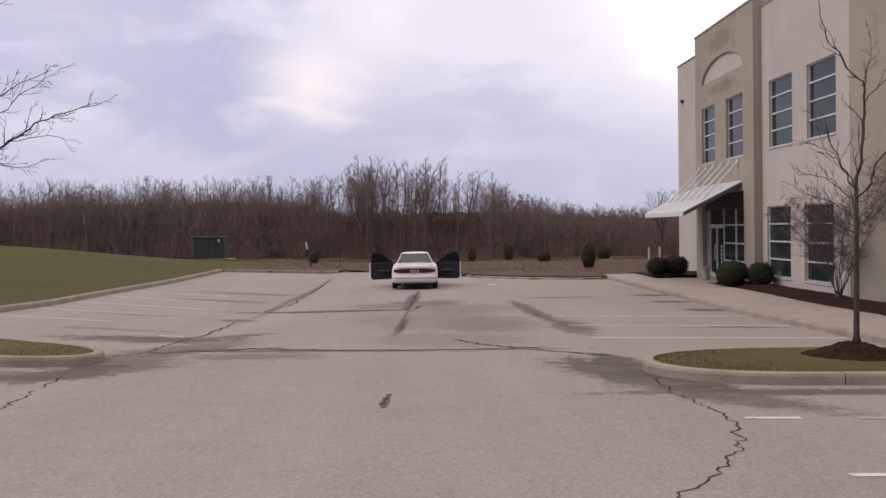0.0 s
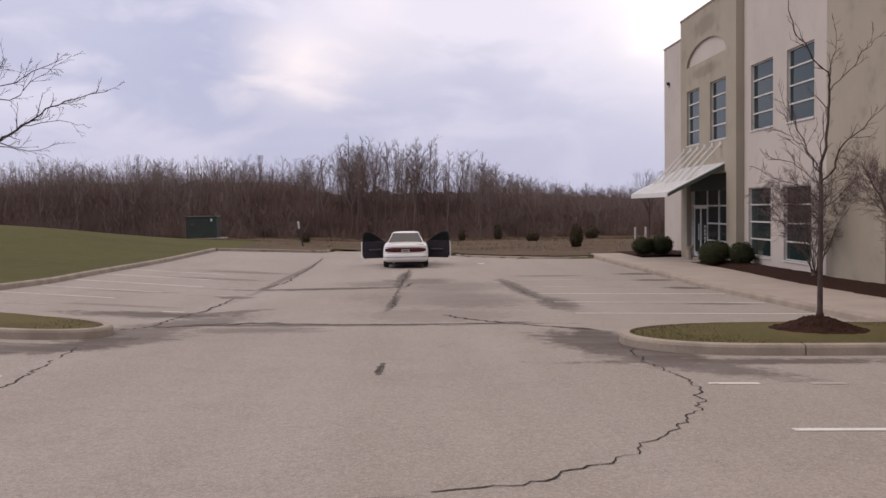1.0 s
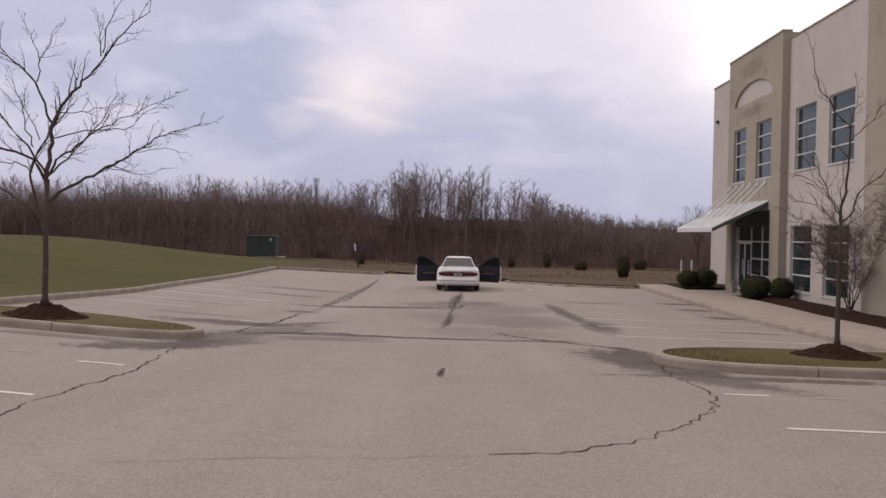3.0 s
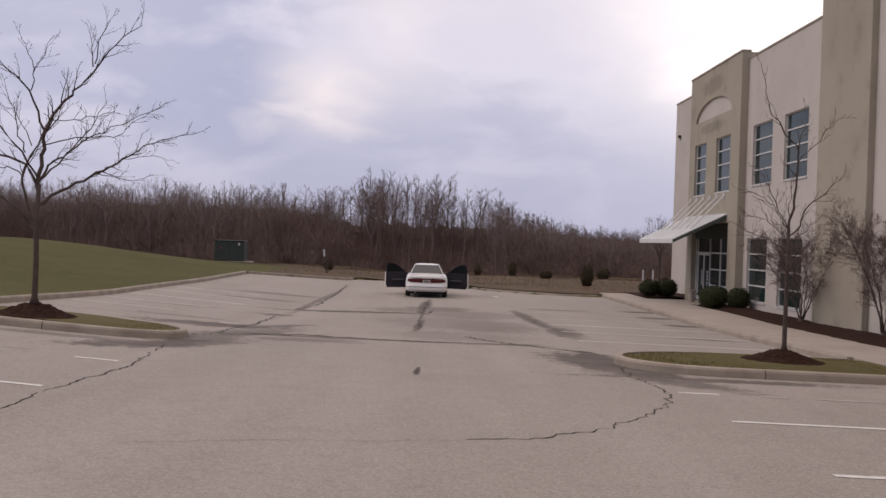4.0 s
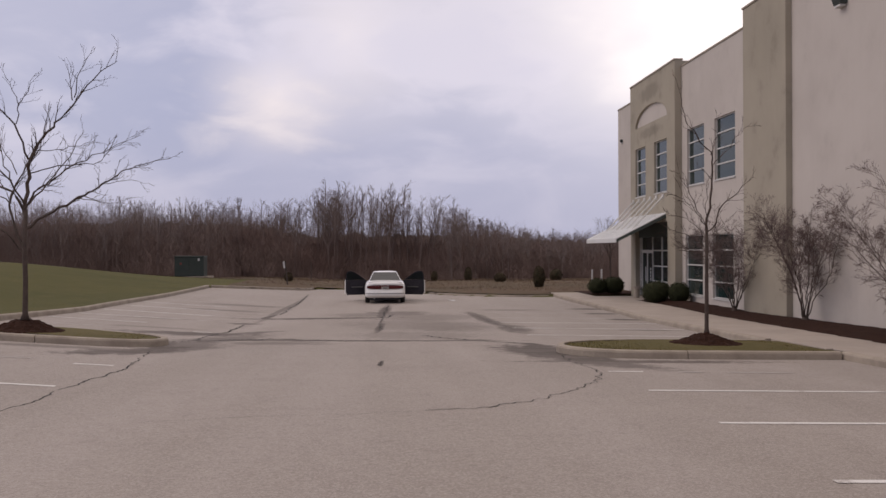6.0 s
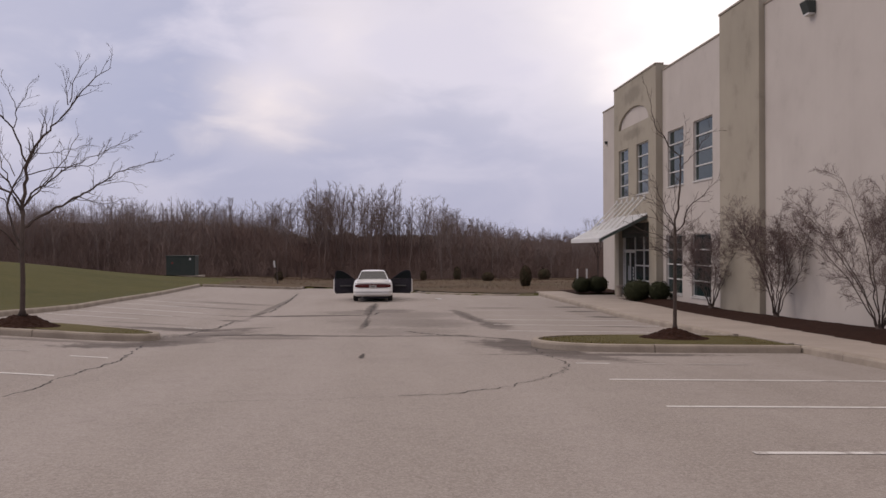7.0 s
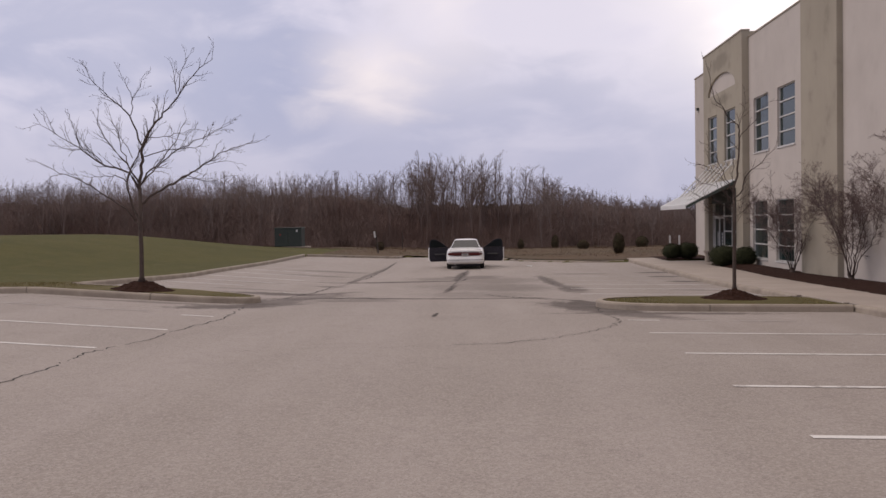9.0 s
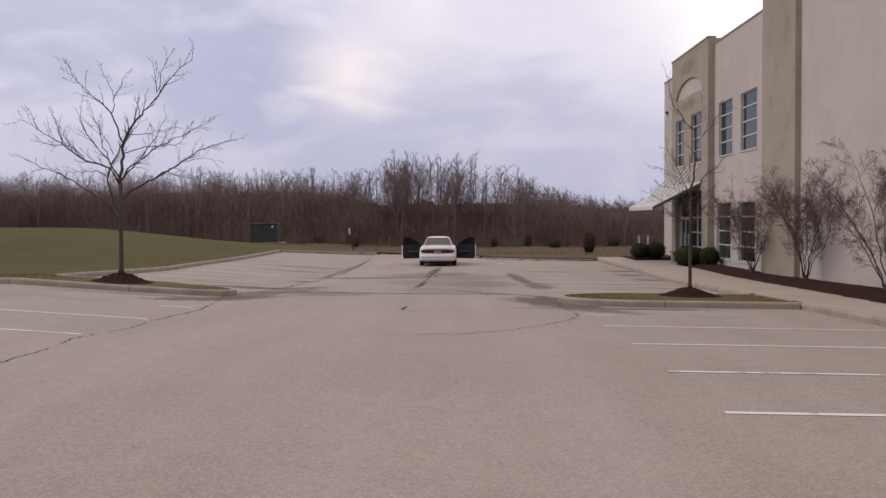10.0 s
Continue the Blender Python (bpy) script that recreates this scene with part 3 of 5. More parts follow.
def window(parent, x, y0, y1, z0, z1, rows, label):
    """A fixed window of stacked panes; x is the glass's plane."""
    w = empty("window")
    w.parent = parent
    tagged(w, label)
    f = 0.042
    bm = bmesh.new()
    box(bm, x - 0.05, x + 0.05, y0, y0 + f, z0, z1)
    box(bm, x - 0.05, x + 0.05, y1 - f, y1, z0, z1)
    box(bm, x - 0.048, x + 0.048, y0 + f, y1 - f, z0, z0 + f)
    box(bm, x - 0.048, x + 0.048, y0 + f, y1 - f, z1 - f, z1)
    part("window_frame", bm, M_FRAME, w)
    h = (z1 - z0) / rows
    for i in range(rows):
        za, zb = z0 + i * h, z0 + (i + 1) * h
        if i:
            box_part("glazing_bar", x - 0.055, x + 0.04, y0 + f, y1 - f, za - 0.026, za + 0.026, M_FRAME, w)
        lo, hi = za + (f if i == 0 else 0.026), zb - (f if i == rows - 1 else 0.026)
        tilt = 0.004 * math.sin(7.3 * i + 3.1 * y0)
        pane = box_part("pane", x - 0.006, x + 0.006, y0 + f, y1 - f, lo, hi, M_GLASS, w)
        for v in pane.data.vertices:
            v.co.x += tilt * (v.co.y - (y0 + y1) / 2)
    box_part("window_sill", x - 0.16, x - 0.05, y0 - 0.03, y1 + 0.03, z0 - 0.05, z0, M_FRAME, w)
    return w


def arch(yc, half, z0, rise, n=20):
    return [(yc + half * math.cos(math.pi * i / n), z0 + rise * math.sin(math.pi * i / n)) for i in range(n + 1)]


def build_building():
    b = empty("office_building", (12.4, 20, -0.6))
    b.matrix_basis = Matrix.Identity(4)
    tagged(b, "two-storey cream and tan stucco office building with arched entrance bay", "building")
    base, W, P, N = -0.9, 12.43, 12.13, 12.33
    upper = (4.42, 6.77)
    near_wins = [(31.2, 33.32), (27.85, 30.0)]
    wall("wall", W, 0.3, rect(26.3, 34.04, base, 9.52),
         [rect(a, c, *upper) for a, c in near_wins] + [rect(a + 0.2, c + 0.25, -0.10, 2.36) for a, c in near_wins], M_CREAM, b, "cream stucco wall")
    wall("wall", N, 0.3, rect(-38.0, 22.8, base, 9.52), [], M_CREAM, b, "cream stucco wall")
    wall("wall", 13.13, 0.3, rect(41.35, 47.9, base, 9.66), [], M_CREAM, b, "cream stucco wall")
    bay_wins = [(38.6, 40.42), (35.2, 37.15)]
    wall("wall", P, 0.32, rect(34.04, 41.35, base, 9.82),
         [rect(a, c, 4.32, 6.66) for a, c in bay_wins] + [arch(37.8, 2.62, 7.66, 0.86), rect(35.15, 40.45, base + 0.05, 3.0)], M_TAN, b, "tan stucco entrance bay")
    wall("wall", P + 0.10, 0.1, arch(37.8, 2.60, 7.67, 0.845), [], M_CREAM, b, "cream panel in the arch")
    for y0, y1 in ((34.04, 34.34), (41.05, 41.35)):
        box_part("wall", P + 0.322, 13.4, y0, y1, base, 9.80, M_TAN, b)
    box_part("wall", P, 12.75, 22.8, 26.3, base, 10.0, M_TAN, b, "tan stucco pier", 0.02)
    for y0, y1, xf, z in ((26.32, 34.02, W, 9.52), (-38, 22.78, N, 9.52), (34.02, 41.37, P, 9.82), (22.78, 26.32, P, 10.0), (41.39, 47.92, 13.13, 9.66)):
        box_part("coping", xf - 0.03, xf + 0.36, y0, y1, z + 0.002, z + 0.07, M_CONCRETE, b)
    box_part("wall", 13.44, 45, 47.58, 47.88, base, 9.68, M_CREAM, b)
    box_part("wall", 44.7, 45, -38, 47.59, base, 9.5, M_CREAM, b)
    box_part("wall", 12.74, 44.69, -38.3, -38.001, base, 9.5, M_CREAM, b)
    box_part("roof", 13.37, 44.69, -37.99, 47.59, 9.0, 9.15, M_ROOF, b)
    # plain inner slabs, coloured near black for the darkness behind the glass
    box_part("inner_floor", 13.40, 20, 24, 47.5, 3.2, 4.1, M_UNLIT, b)
    box_part("inner_wall", 17.5, 17.6, 24, 47.5, -0.5, 8.9, M_UNLIT, b)
    box_part("inner_floor", 13.40, 17.4, 24, 47.5, -0.7, -0.45, M_UNLIT, b)
    for a, c in near_wins:
        window(b, W + 0.12, a, c, *upper, 4, "upper window of four stacked panes")
        window(b, W + 0.12, a + 0.2, c + 0.25, -0.10, 2.36, 4, "ground floor window of four stacked panes")
    for a, c in bay_wins:
        window(b, P + 0.14, a, c, 4.32, 6.66, 4, "upper window of four stacked panes")
    # glazed entrance: frame, side lights, a pair of doors
    e = empty("entrance")
    e.parent = b
    tagged(e, "glazed entrance with a pair of doors")
    gx = P + 0.26
    floor_z = lot(12, 38) + 0.16
    bm = bmesh.new()
    for y in (35.18, 36.75, 38.25, 40.15, 40.42):
        box(bm, gx - 0.05, gx + 0.05, y - 0.03, y + 0.03, floor_z, 3.0)
    for y0, y1, zs in ((35.21, 36.72, (0.3, 1.0, 1.72, 2.4)), (36.78, 38.22, (0.3, 1.0, 1.72, 2.4)), (38.28, 40.12, (1.72, 2.4)), (40.18, 40.39, (0.3, 1.0, 1.72, 2.4))):
        for z in zs:
            box(bm, gx - 0.048, gx + 0.048, y0, y1, z - 0.03, z + 0.03)
    part("entrance_frame", bm, M_FRAME, e)
    # dark sheet before the upper glazing stands for the shade under the awning
    box_part("awning_shade_panel", gx - 0.10, gx - 0.052, 35.17, 40.43, 2.34, 2.995, M_SOFFIT, e, "dark green panel standing for the shade over the glazing")
    for y0, y1, z0, z1 in ((35.21, 36.72, floor_z, 3.0), (36.78, 38.22, floor_z, 3.0), (38.28, 40.12, 1.72, 3.0), (40.18, 40.39, floor_z, 3.0)):
        box_part("pane", gx - 0.006, gx + 0.006, y0, y1, z0, z1, M_GLASS, e)
    for y0, y1 in ((38.28, 39.19), (39.21, 40.12)):
        bm = bmesh.new()
        box(bm, gx - 0.03, gx + 0.03, y0, y0 + 0.07, floor_z, 1.69)
        box(bm, gx - 0.03, gx + 0.03, y1 - 0.07, y1, floor_z, 1.69)
        box(bm, gx - 0.03, gx + 0.03, y0 + 0.07, y1 - 0.07, floor_z, floor_z + 0.2)
        box(bm, gx - 0.03, gx + 0.03, y0 + 0.07, y1 - 0.07, 1.60, 1.69)
        part("door", bm, M_FRAME, e, "white framed glass door")
        box_part("pane", gx - 0.006, gx + 0.006, y0 + 0.07, y1 - 0.07, floor_z + 0.2, 1.60, M_GLASS, e)
        hy = 39.1 if y0 < 39 else 39.3
        part("door_handle", rod(bmesh.new(), (gx - 0.08, hy, 0.25), (gx - 0.08, hy, 0.95), 0.018), M_STEEL, e, "upright steel pull handle")
    for y, z in ((40.29, 0.35), (38.5, 0.45)):
        for k in range(5):
            box_part("door_notice", gx - 0.062, gx - 0.052, y - 0.07, y + 0.07, z + 0.16 * k - 0.3, z + 0.16 * k - 0.18, M_FRAME, e, "white bars of lettering")
    # awning
    a = empty("awning")
    a.parent = b
    tagged(a, "white metal entrance awning with tie rods")
    x0, z0, x1, z1, ya, yb = 9.93, 2.22, P - 0.004, 3.32, 35.4, 41.3
    n = 14
    for i in range(n):
        bm = bmesh.new()
        u0, u1 = ya + (yb - ya) * i / n, ya + (yb - ya) * (i + 1) / n
        r = bmesh.ops.create_cube(bm, size=1)
        for v in r["verts"]:
            s, t, h = v.co.x + 0.5, v.co.y + 0.5, v.co.z + 0.5
            v.co = Vector((x0 + (x1 - x0) * s, u0 + 0.004 + (u1 - u0 - 0.008) * t, z0 + (z1 - z0) * s + 0.06 * h))
        rod(bm, (x0, u0 + 0.02, z0 + 0.07), (x1, u0 + 0.02, z1 + 0.07), 0.02, sides=6)
        part("roof_panel", bm, M_AWNING, a)
    bm = box(bmesh.new(), x0 - 0.05, x0, ya - 0.05, yb + 0.05, z0 - 0.14, z0 + 0.06, 0.01)
    part("fascia", bm, M_AWNING, a, "pale metal fascia")
    for y in (ya - 0.03, yb + 0.03):
        bm = bmesh.new()
        pts = [(x0, z0 - 0.12), (x1, z1 - 0.14), (x1, z1 + 0.0), (x0, z0 + 0.0)]
        vs = [[bm.verts.new((px, y + dy, pz)) for px, pz in pts] for dy in (-0.02, 0.02)]
        bm.faces.new(vs[0])
        bm.faces.new(vs[1][::-1])
        for i in range(4):
            j = (i + 1) % 4
            bm.faces.new((vs[0][i], vs[0][j], vs[1][j], vs[1][i]))
        part("side_beam", bm, M_FASCIA, a, "dark green side beam")
        bm = bmesh.new()
        for k in (0, 1):
            rod(bm, (x0, y + 0.012 * k, z0 + 0.035), (x1, y + 0.012 * k, z1 + 0.035), 0.032, sides=6)
        part("edge_trim", bm, M_AWNING, a, "white edge trim")
    bm = bmesh.new()
    r = bmesh.ops.create_cube(bm, size=1)
    for v in r["verts"]:
        s, t, h = v.co.x + 0.5, v.co.y + 0.5, v.co.z + 0.5
        v.co = Vector((x0 + 0.02 + (x1 - x0 - 0.04) * s, ya + (yb - ya) * t, z0 + (z1 - z0) * s - 0.10 - 0.08 * s + 0.05 * h))
    part("soffit", bm, M_SOFFIT, a, "dark green soffit")
    for k in range(6):
        y = 35.75 + k * 1.0
        bm = bmesh.new()
        for dy in (-0.05, 0.05):
            rod(bm, (P - 0.02, y + dy, 4.12), (10.75, y + dy, z0 + (z1 - z0) * (10.75 - x0) / (x1 - x0) + 0.06), 0.028)
        box(bm, P - 0.05, P - 0.002, y - 0.11, y + 0.11, 4.02, 4.22)
        part("tie_rod", bm, M_FRAME, a, "white tie rod pair")
    # wall lamps
    for x, y, z, s in ((N, 19.45, 8.42, 1.0), (13.13, 46.9, 7.75, 0.5)):
        lamp = empty("wall_lamp")
        lamp.parent = b
        tagged(lamp, "dark metal wall pack lamp")
        bm = box(bmesh.new(), x - 0.30 * s, x, y - 0.22 * s, y + 0.22 * s, z, z + 0.34 * s, 0.03)
        for v in bm.verts:
            if v.co.z < z + 0.1 and v.co.x < x - 0.15 * s:
                v.co.x += 0.10 * s
        part("lamp_housing", bm, M_SOFFIT, lamp)
        box_part("lamp_lens", x - 0.19 * s, x - 0.02, y - 0.17 * s, y + 0.17 * s, z - 0.05, z - 0.001, M_FRAME, lamp, "pale lamp lens")
    return b


build_building()


# ---- the car ----
def car_paint():
    m = Nodes("white_car_paint", 0.28, 0.0, 0.5)
    m.set("Coat Weight", 0.6)
    m.set("Coat Roughness", 0.08)
    dirt = m.noise(5, 5, 0.65)
    return m.colour(m.mix(m.math("MULTIPLY", m.step(dirt, 0.5, 0.8), 0.3), (0.80, 0.79, 0.78), (0.60, 0.57, 0.53)))


M_CARWHITE = car_paint()
M_TYRE = mottled("tyre_rubber", (0.022, 0.021, 0.021), (0.035, 0.033, 0.032), 8, 60, 0.85, 0.2)
M_TRIM = mottled("dark_car_trim", (0.034, 0.032, 0.040), (0.046, 0.043, 0.052), 8, 60, 0.9, 0.1, 0.0, 0.08)
M_SEATS = mottled("grey_seat_cloth", (0.10, 0.098, 0.10), (0.075, 0.072, 0.075), 10, 90, 0.95, 0.2)
M_TAIL = glass_material("red_tail_lens", (0.095, 0.012, 0.014), 0.0, 0.2, 0.3)
M_CARGLASS = glass_material("grey_car_glass", (0.045, 0.048, 0.052), 0.3, 0.04, 0.5, (1.0, 1.0, 1.0, 1.0))
M_PLATE = mottled("number_plate", (0.50, 0.46, 0.44), (0.42, 0.38, 0.36), 6, 60, 0.5, 0.05)


def loft(bm, sections, cap=True):
    rings = [[bm.verts.new(p) for p in s] for s in sections]
    n = len(rings[0])
    for a, b in zip(rings, rings[1:]):
        for i in range(n):
            j = (i + 1) % n
            bm.faces.new((a[i], a[j], b[j], b[i]))
    if cap:
        bm.faces.new(rings[0][::-1])
        bm.faces.new(rings[-1])
    return bm


def lerp(table, v):
    for (a, fa), (b, fb) in zip(table, table[1:]):
        if v <= b:
            u = min(1, max(0, (v - a) / (b - a)))
            return fa + (fb - fa) * u
    return table[-1][1]


def body_section(v):
    """One ring of the body, v metres ahead of the tail; wheel arches cut in."""
    hw = lerp([(0.0, 0.71), (0.02, 0.765), (0.05, 0.81), (0.12, 0.855), (0.25, 0.89), (0.5, 0.91), (0.8, 0.915), (3.6, 0.915), (4.5, 0.88), (4.85, 0.78), (4.95, 0.66)], v)
    top = lerp([(0.0, 0.885), (0.02, 0.915), (0.05, 0.935), (0.12, 0.955), (0.9, 1.005), (1.2, 1.01), (3.4, 0.99), (3.9, 0.93), (4.7, 0.78), (4.95, 0.60)], v)
    low = lerp([(0.0, 0.34), (0.05, 0.27), (0.3, 0.24), (4.7, 0.22), (4.95, 0.30)], v)
    for wc in (1.12, 3.90):
        d = abs(v - wc)
        if d < 0.36:
            low = max(low, 0.30 + math.sqrt(0.36 ** 2 - d * d) * 0.95)
    mid = min(0.62, top - 0.12)
    half = [(0.0, low), (0.78 * hw, low), (0.93 * hw, low + 0.03), (0.985 * hw, max(low + 0.06, 0.40)), (hw, max(low + 0.09, mid - 0.08)), (0.995 * hw, max(low + 0.12, mid + 0.04)),
            (0.955 * hw, max(low + 0.15, top - 0.10)), (0.89 * hw, top - 0.035), (0.78 * hw, top), (0.45 * hw, top + 0.018), (0.0, top + 0.022)]
    return [(x, v, z) for x, z in half] + [(-x, v, z) for x, z in half[-2:0:-1]]


def cabin_section(v):
    roof = lerp([(0.95, 0.96), (1.0, 0.995), (1.72, 1.375), (1.95, 1.415), (2.4, 1.43), (2.85, 1.41), (3.55, 0.99), (3.6, 0.95)], v)
    wide = lerp([(0.95, 0.74), (1.4, 0.745), (2.3, 0.76), (3.2, 0.75), (3.6, 0.72)], v)
    lean = (roof - 0.96) / 0.47
    tw = wide - 0.23 * lean
    half = [(0.0, 0.93), (wide + 0.02, 0.93), (wide, 0.965), (tw + 0.03, max(0.967, roof - 0.06)), (tw - 0.04, max(0.969, roof - 0.02)), (tw * 0.5, max(0.971, roof - 0.003)), (0.0, max(0.972, roof))]
    return [(x, v, z) for x, z in half] + [(-x, v, z) for x, z in half[-2:0:-1]]


def slab(bm, corners, thick):
    """A thin plate through four corners, standing out along its normal."""
    c = [Vector(p) for p in corners]
    n = (c[1] - c[0]).cross(c[3] - c[0]).normalized() * thick
    a, b = [bm.verts.new(p) for p in c], [bm.verts.new(p + n) for p in c]
    bm.faces.new(a[::-1])
    bm.faces.new(b)
    for i in range(4):
        j = (i + 1) % 4
        bm.faces.new((a[i], a[j], b[j], b[i]))
    return bm


def plate(bm, outline, u0, u1):
    """A solid of the outline (y, z) between u0 and u1 on x."""
    a, b = [bm.verts.new((u0, y, z)) for y, z in outline], [bm.verts.new((u1, y, z)) for y, z in outline]
    bm.faces.new(a)
    bm.faces.new(b[::-1])
    n = len(outline)
    for i in range(n):
        j = (i + 1) % n
        bm.faces.new((a[i], b[i], b[j], a[j]))
    return bm


def build_car():
    car = new("car")
    tagged(car, "white four-door saloon with both front doors open, parked on the asphalt", "car")
    stations = sorted({0.0, 0.02, 0.05, 0.12, 0.25, 0.5, 0.72, 0.755, 0.76, 1.48, 1.49, 3.53, 3.54, 4.26, 4.27, 4.6, 4.8, 4.9, 4.95} | {round(0.76 + 0.06 * i, 3) for i in range(13)} | {round(3.54 + 0.06 * i, 3) for i in range(13)} | {1.8, 2.2, 2.6, 3.0, 3.3})
    part("body", loft(bmesh.new(), [body_section(v) for v in stations]), M_CARWHITE, car, "white painted body", True)
    part("roof", loft(bmesh.new(), [cabin_section(v) for v in (0.95, 1.0, 1.2, 1.4, 1.6, 1.72, 1.85, 1.95, 2.2, 2.4, 2.65, 2.85, 3.0, 3.2, 3.4, 3.55, 3.6)]), M_CARWHITE, car, "white roof", True)
    bm = bmesh.new()
    slab(bm, [(-0.685, 1.015, 1.012), (0.685, 1.015, 1.012), (0.520, 1.69, 1.362), (-0.520, 1.69, 1.362)], 0.012)
    part("rear_window", bm, M_CARGLASS, car, "grey rear window")
    part("windscreen", slab(bmesh.new(), [(0.66, 3.52, 1.015), (-0.66, 3.52, 1.015), (-0.54, 2.90, 1.385), (0.54, 2.90, 1.385)], 0.012), M_CARGLASS, car)
    for s in (-1, 1):
        for v0, v1, t0, t1 in ((1.45, 2.28, 1.75, 2.26), (2.33, 3.25, 2.33, 2.86)):
            c = [(s * 0.775, v0, 0.985), (s * 0.775, v1, 0.985), (s * 0.590, t1, 1.345), (s * 0.590, t0, 1.345)]
            part("side_window", slab(bmesh.new(), c if s > 0 else c[::-1], 0.01), M_CARGLASS, car)
    # tail: full-width red lamps that follow the rounded corners, plate recess, lip, bumper seam
    def tail_strip(x0, x1, z0, z1, proud, taper):
        bm, n, rings = bmesh.new(), 12, []
        for i in range(n + 1):
            x = x0 + (x1 - x0) * i / n
            u = abs(x) / 0.83
            y = lerp([(0, 0.0), (0.62, 0.0), (0.71, 0.012), (0.765, 0.036), (0.81, 0.075), (0.83, 0.10)], abs(x))
            c, h = (z0 + z1) / 2, (z1 - z0) / 2 * (1 - taper * u ** 6)
            rings.append([(x, y - proud, c - h * 0.86), (x, y - proud, c + h * 0.86), (x, y - proud + 0.012, c + h), (x, y + 0.05, c + h), (x, y + 0.05, c - h), (x, y - proud + 0.012, c - h)])
        return loft(bm, rings)

    for s in (-1, 1):
        part("tail_lamp", tail_strip(s * 0.162, s * 0.815, 0.650, 0.830, 0.022, 0.55), M_TAIL, car, "dark red tail lamp", True)
    part("lamp_panel", tail_strip(-0.158, 0.158, 0.655, 0.825, 0.018, 0.0), M_TAIL, car, "dark red centre panel")
    p = box_part("number_plate", -0.155, 0.155, -0.048, -0.034, 0.645, 0.765, M_PLATE, car, "pale plate with plain bars")
    for k in range(5):
        box_part("plate_bar", -0.105 + k * 0.045, -0.075 + k * 0.045, -0.052, -0.0485, 0.675, 0.735, M_TRIM, p)
    bm = box(bmesh.new(), -0.74, 0.74, -0.03, 0.14, 0.945, 0.972, 0.01)
    for v in bm.verts:
        v.co.y += 0.10 * (abs(v.co.x) / 0.74) ** 3
    part("boot_lip", bm, M_CARWHITE, car)
    # thin dark strip draws the boot lip's shade above the lamps
    part("lip_shade_strip", tail_strip(-0.80, 0.80, 0.842, 0.858, 0.004, 0.0), M_TRIM, car, "dark strip for the shade under the boot lip")
    def bumper_ring(x, grow):
        y = lerp([(0, 0.0), (0.5, 0.008), (0.7, 0.035), (0.8, 0.09), (0.86, 0.17), (0.885, 0.26)], abs(x))
        return [(x, y - 0.07 - grow, 0.34), (x, y - 0.085 - grow, 0.42), (x, y - 0.08 - grow, 0.53), (x, y - 0.05, 0.595), (x, y + 0.06, 0.605), (x, y + 0.12, 0.33), (x, y - 0.02, 0.30)]

    part("rear_bumper", loft(bmesh.new(), [bumper_ring(-0.885 + 1.77 * i / 24, 0.0) for i in range(25)]), M_CARWHITE, car, "white rear bumper", True)
    bm = loft(bmesh.new(), [[(x, y, z) for x, y, z in ((a, b[1][1] - 0.006, 0.448), (a, b[1][1] - 0.006, 0.470), (a, b[1][1] + 0.02, 0.470), (a, b[1][1] + 0.02, 0.448))] for a, b in ((-0.86 + 1.72 * i / 20, bumper_ring(-0.86 + 1.72 * i / 20, 0.0)) for i in range(21))])
    part("bumper_strip", bm, M_SEATS, car, "grey bumper strip")
    box_part("rear_shelf", -0.6, 0.6, 1.06, 1.5, 0.975, 0.985, M_SEATS, car)
    box_part("underbody", -0.70, 0.70, 0.20, 4.7, 0.17, 0.32, M_TRIM, car)
    part("exhaust", rod(bmesh.new(), (-0.48, 0.02, 0.235), (-0.48, 0.5, 0.25), 0.032), M_STEEL, car, "chrome exhaust pipe")
    for sx in (-0.40, 0.40):
        box_part("front_seat", sx - 0.24, sx + 0.24, 2.35, 2.5, 0.6, 1.12, M_SEATS, car, "grey seat back", 0.05)
    for v in (1.12, 3.90):
        for s in (-1, 1):
            w = empty("wheel")
            w.parent = car
            bm = bmesh.new()
            prof = [(0.20, -0.10), (0.29, -0.105), (0.315, -0.07), (0.32, 0.0), (0.315, 0.07), (0.29, 0.105), (0.20, 0.10)]
            rings = []
            for k in range(28):
                a = 2 * math.pi * k / 28
                rings.append([bm.verts.new((s * 0.80 + x, v + r * math.cos(a), 0.32 + r * math.sin(a))) for r, x in prof])
            for k in range(28):
                a, b = rings[k], rings[(k + 1) % 28]
                for i in range(len(prof) - 1):
                    bm.faces.new((a[i], a[i + 1], b[i + 1], b[i]))
            part("tyre", bm, M_TYRE, w, "", True)
            part("rim", rod(bmesh.new(), (s * 0.74, v, 0.32), (s * 0.875, v, 0.32), 0.205, 0.19, 20), M_STEEL, w, "silver rim")
    # open front doors, hinged ahead
    lower = [(0.0, 0.27), (0.0, 0.93), (0.03, 0.965), (1.08, 0.985), (1.12, 0.95), (1.12, 0.42), (1.04, 0.27)]
    for s in (-1, 1):
        d = empty("car_door")
        d.parent = car
        tagged(d, "open front door, white outside, dark trim inside")
        bm = plate(bmesh.new(), [(-y, z) for y, z in lower], 0.0, 0.055)
        part("door_skin", bm, M_CARWHITE, d)
        bm = plate(bmesh.new(), [(-0.015 - y * 0.98, 0.272 + (z - 0.27) * 1.005) for y, z in lower], -0.075, -0.002)
        part("door_trim", bm, M_TRIM, d, "black door trim")
        part("armrest", box(bmesh.new(), -0.13, -0.076, -0.85, -0.25, 0.60, 0.67, 0.02), M_SEATS, d, "grey armrest")
        bm = bmesh.new()
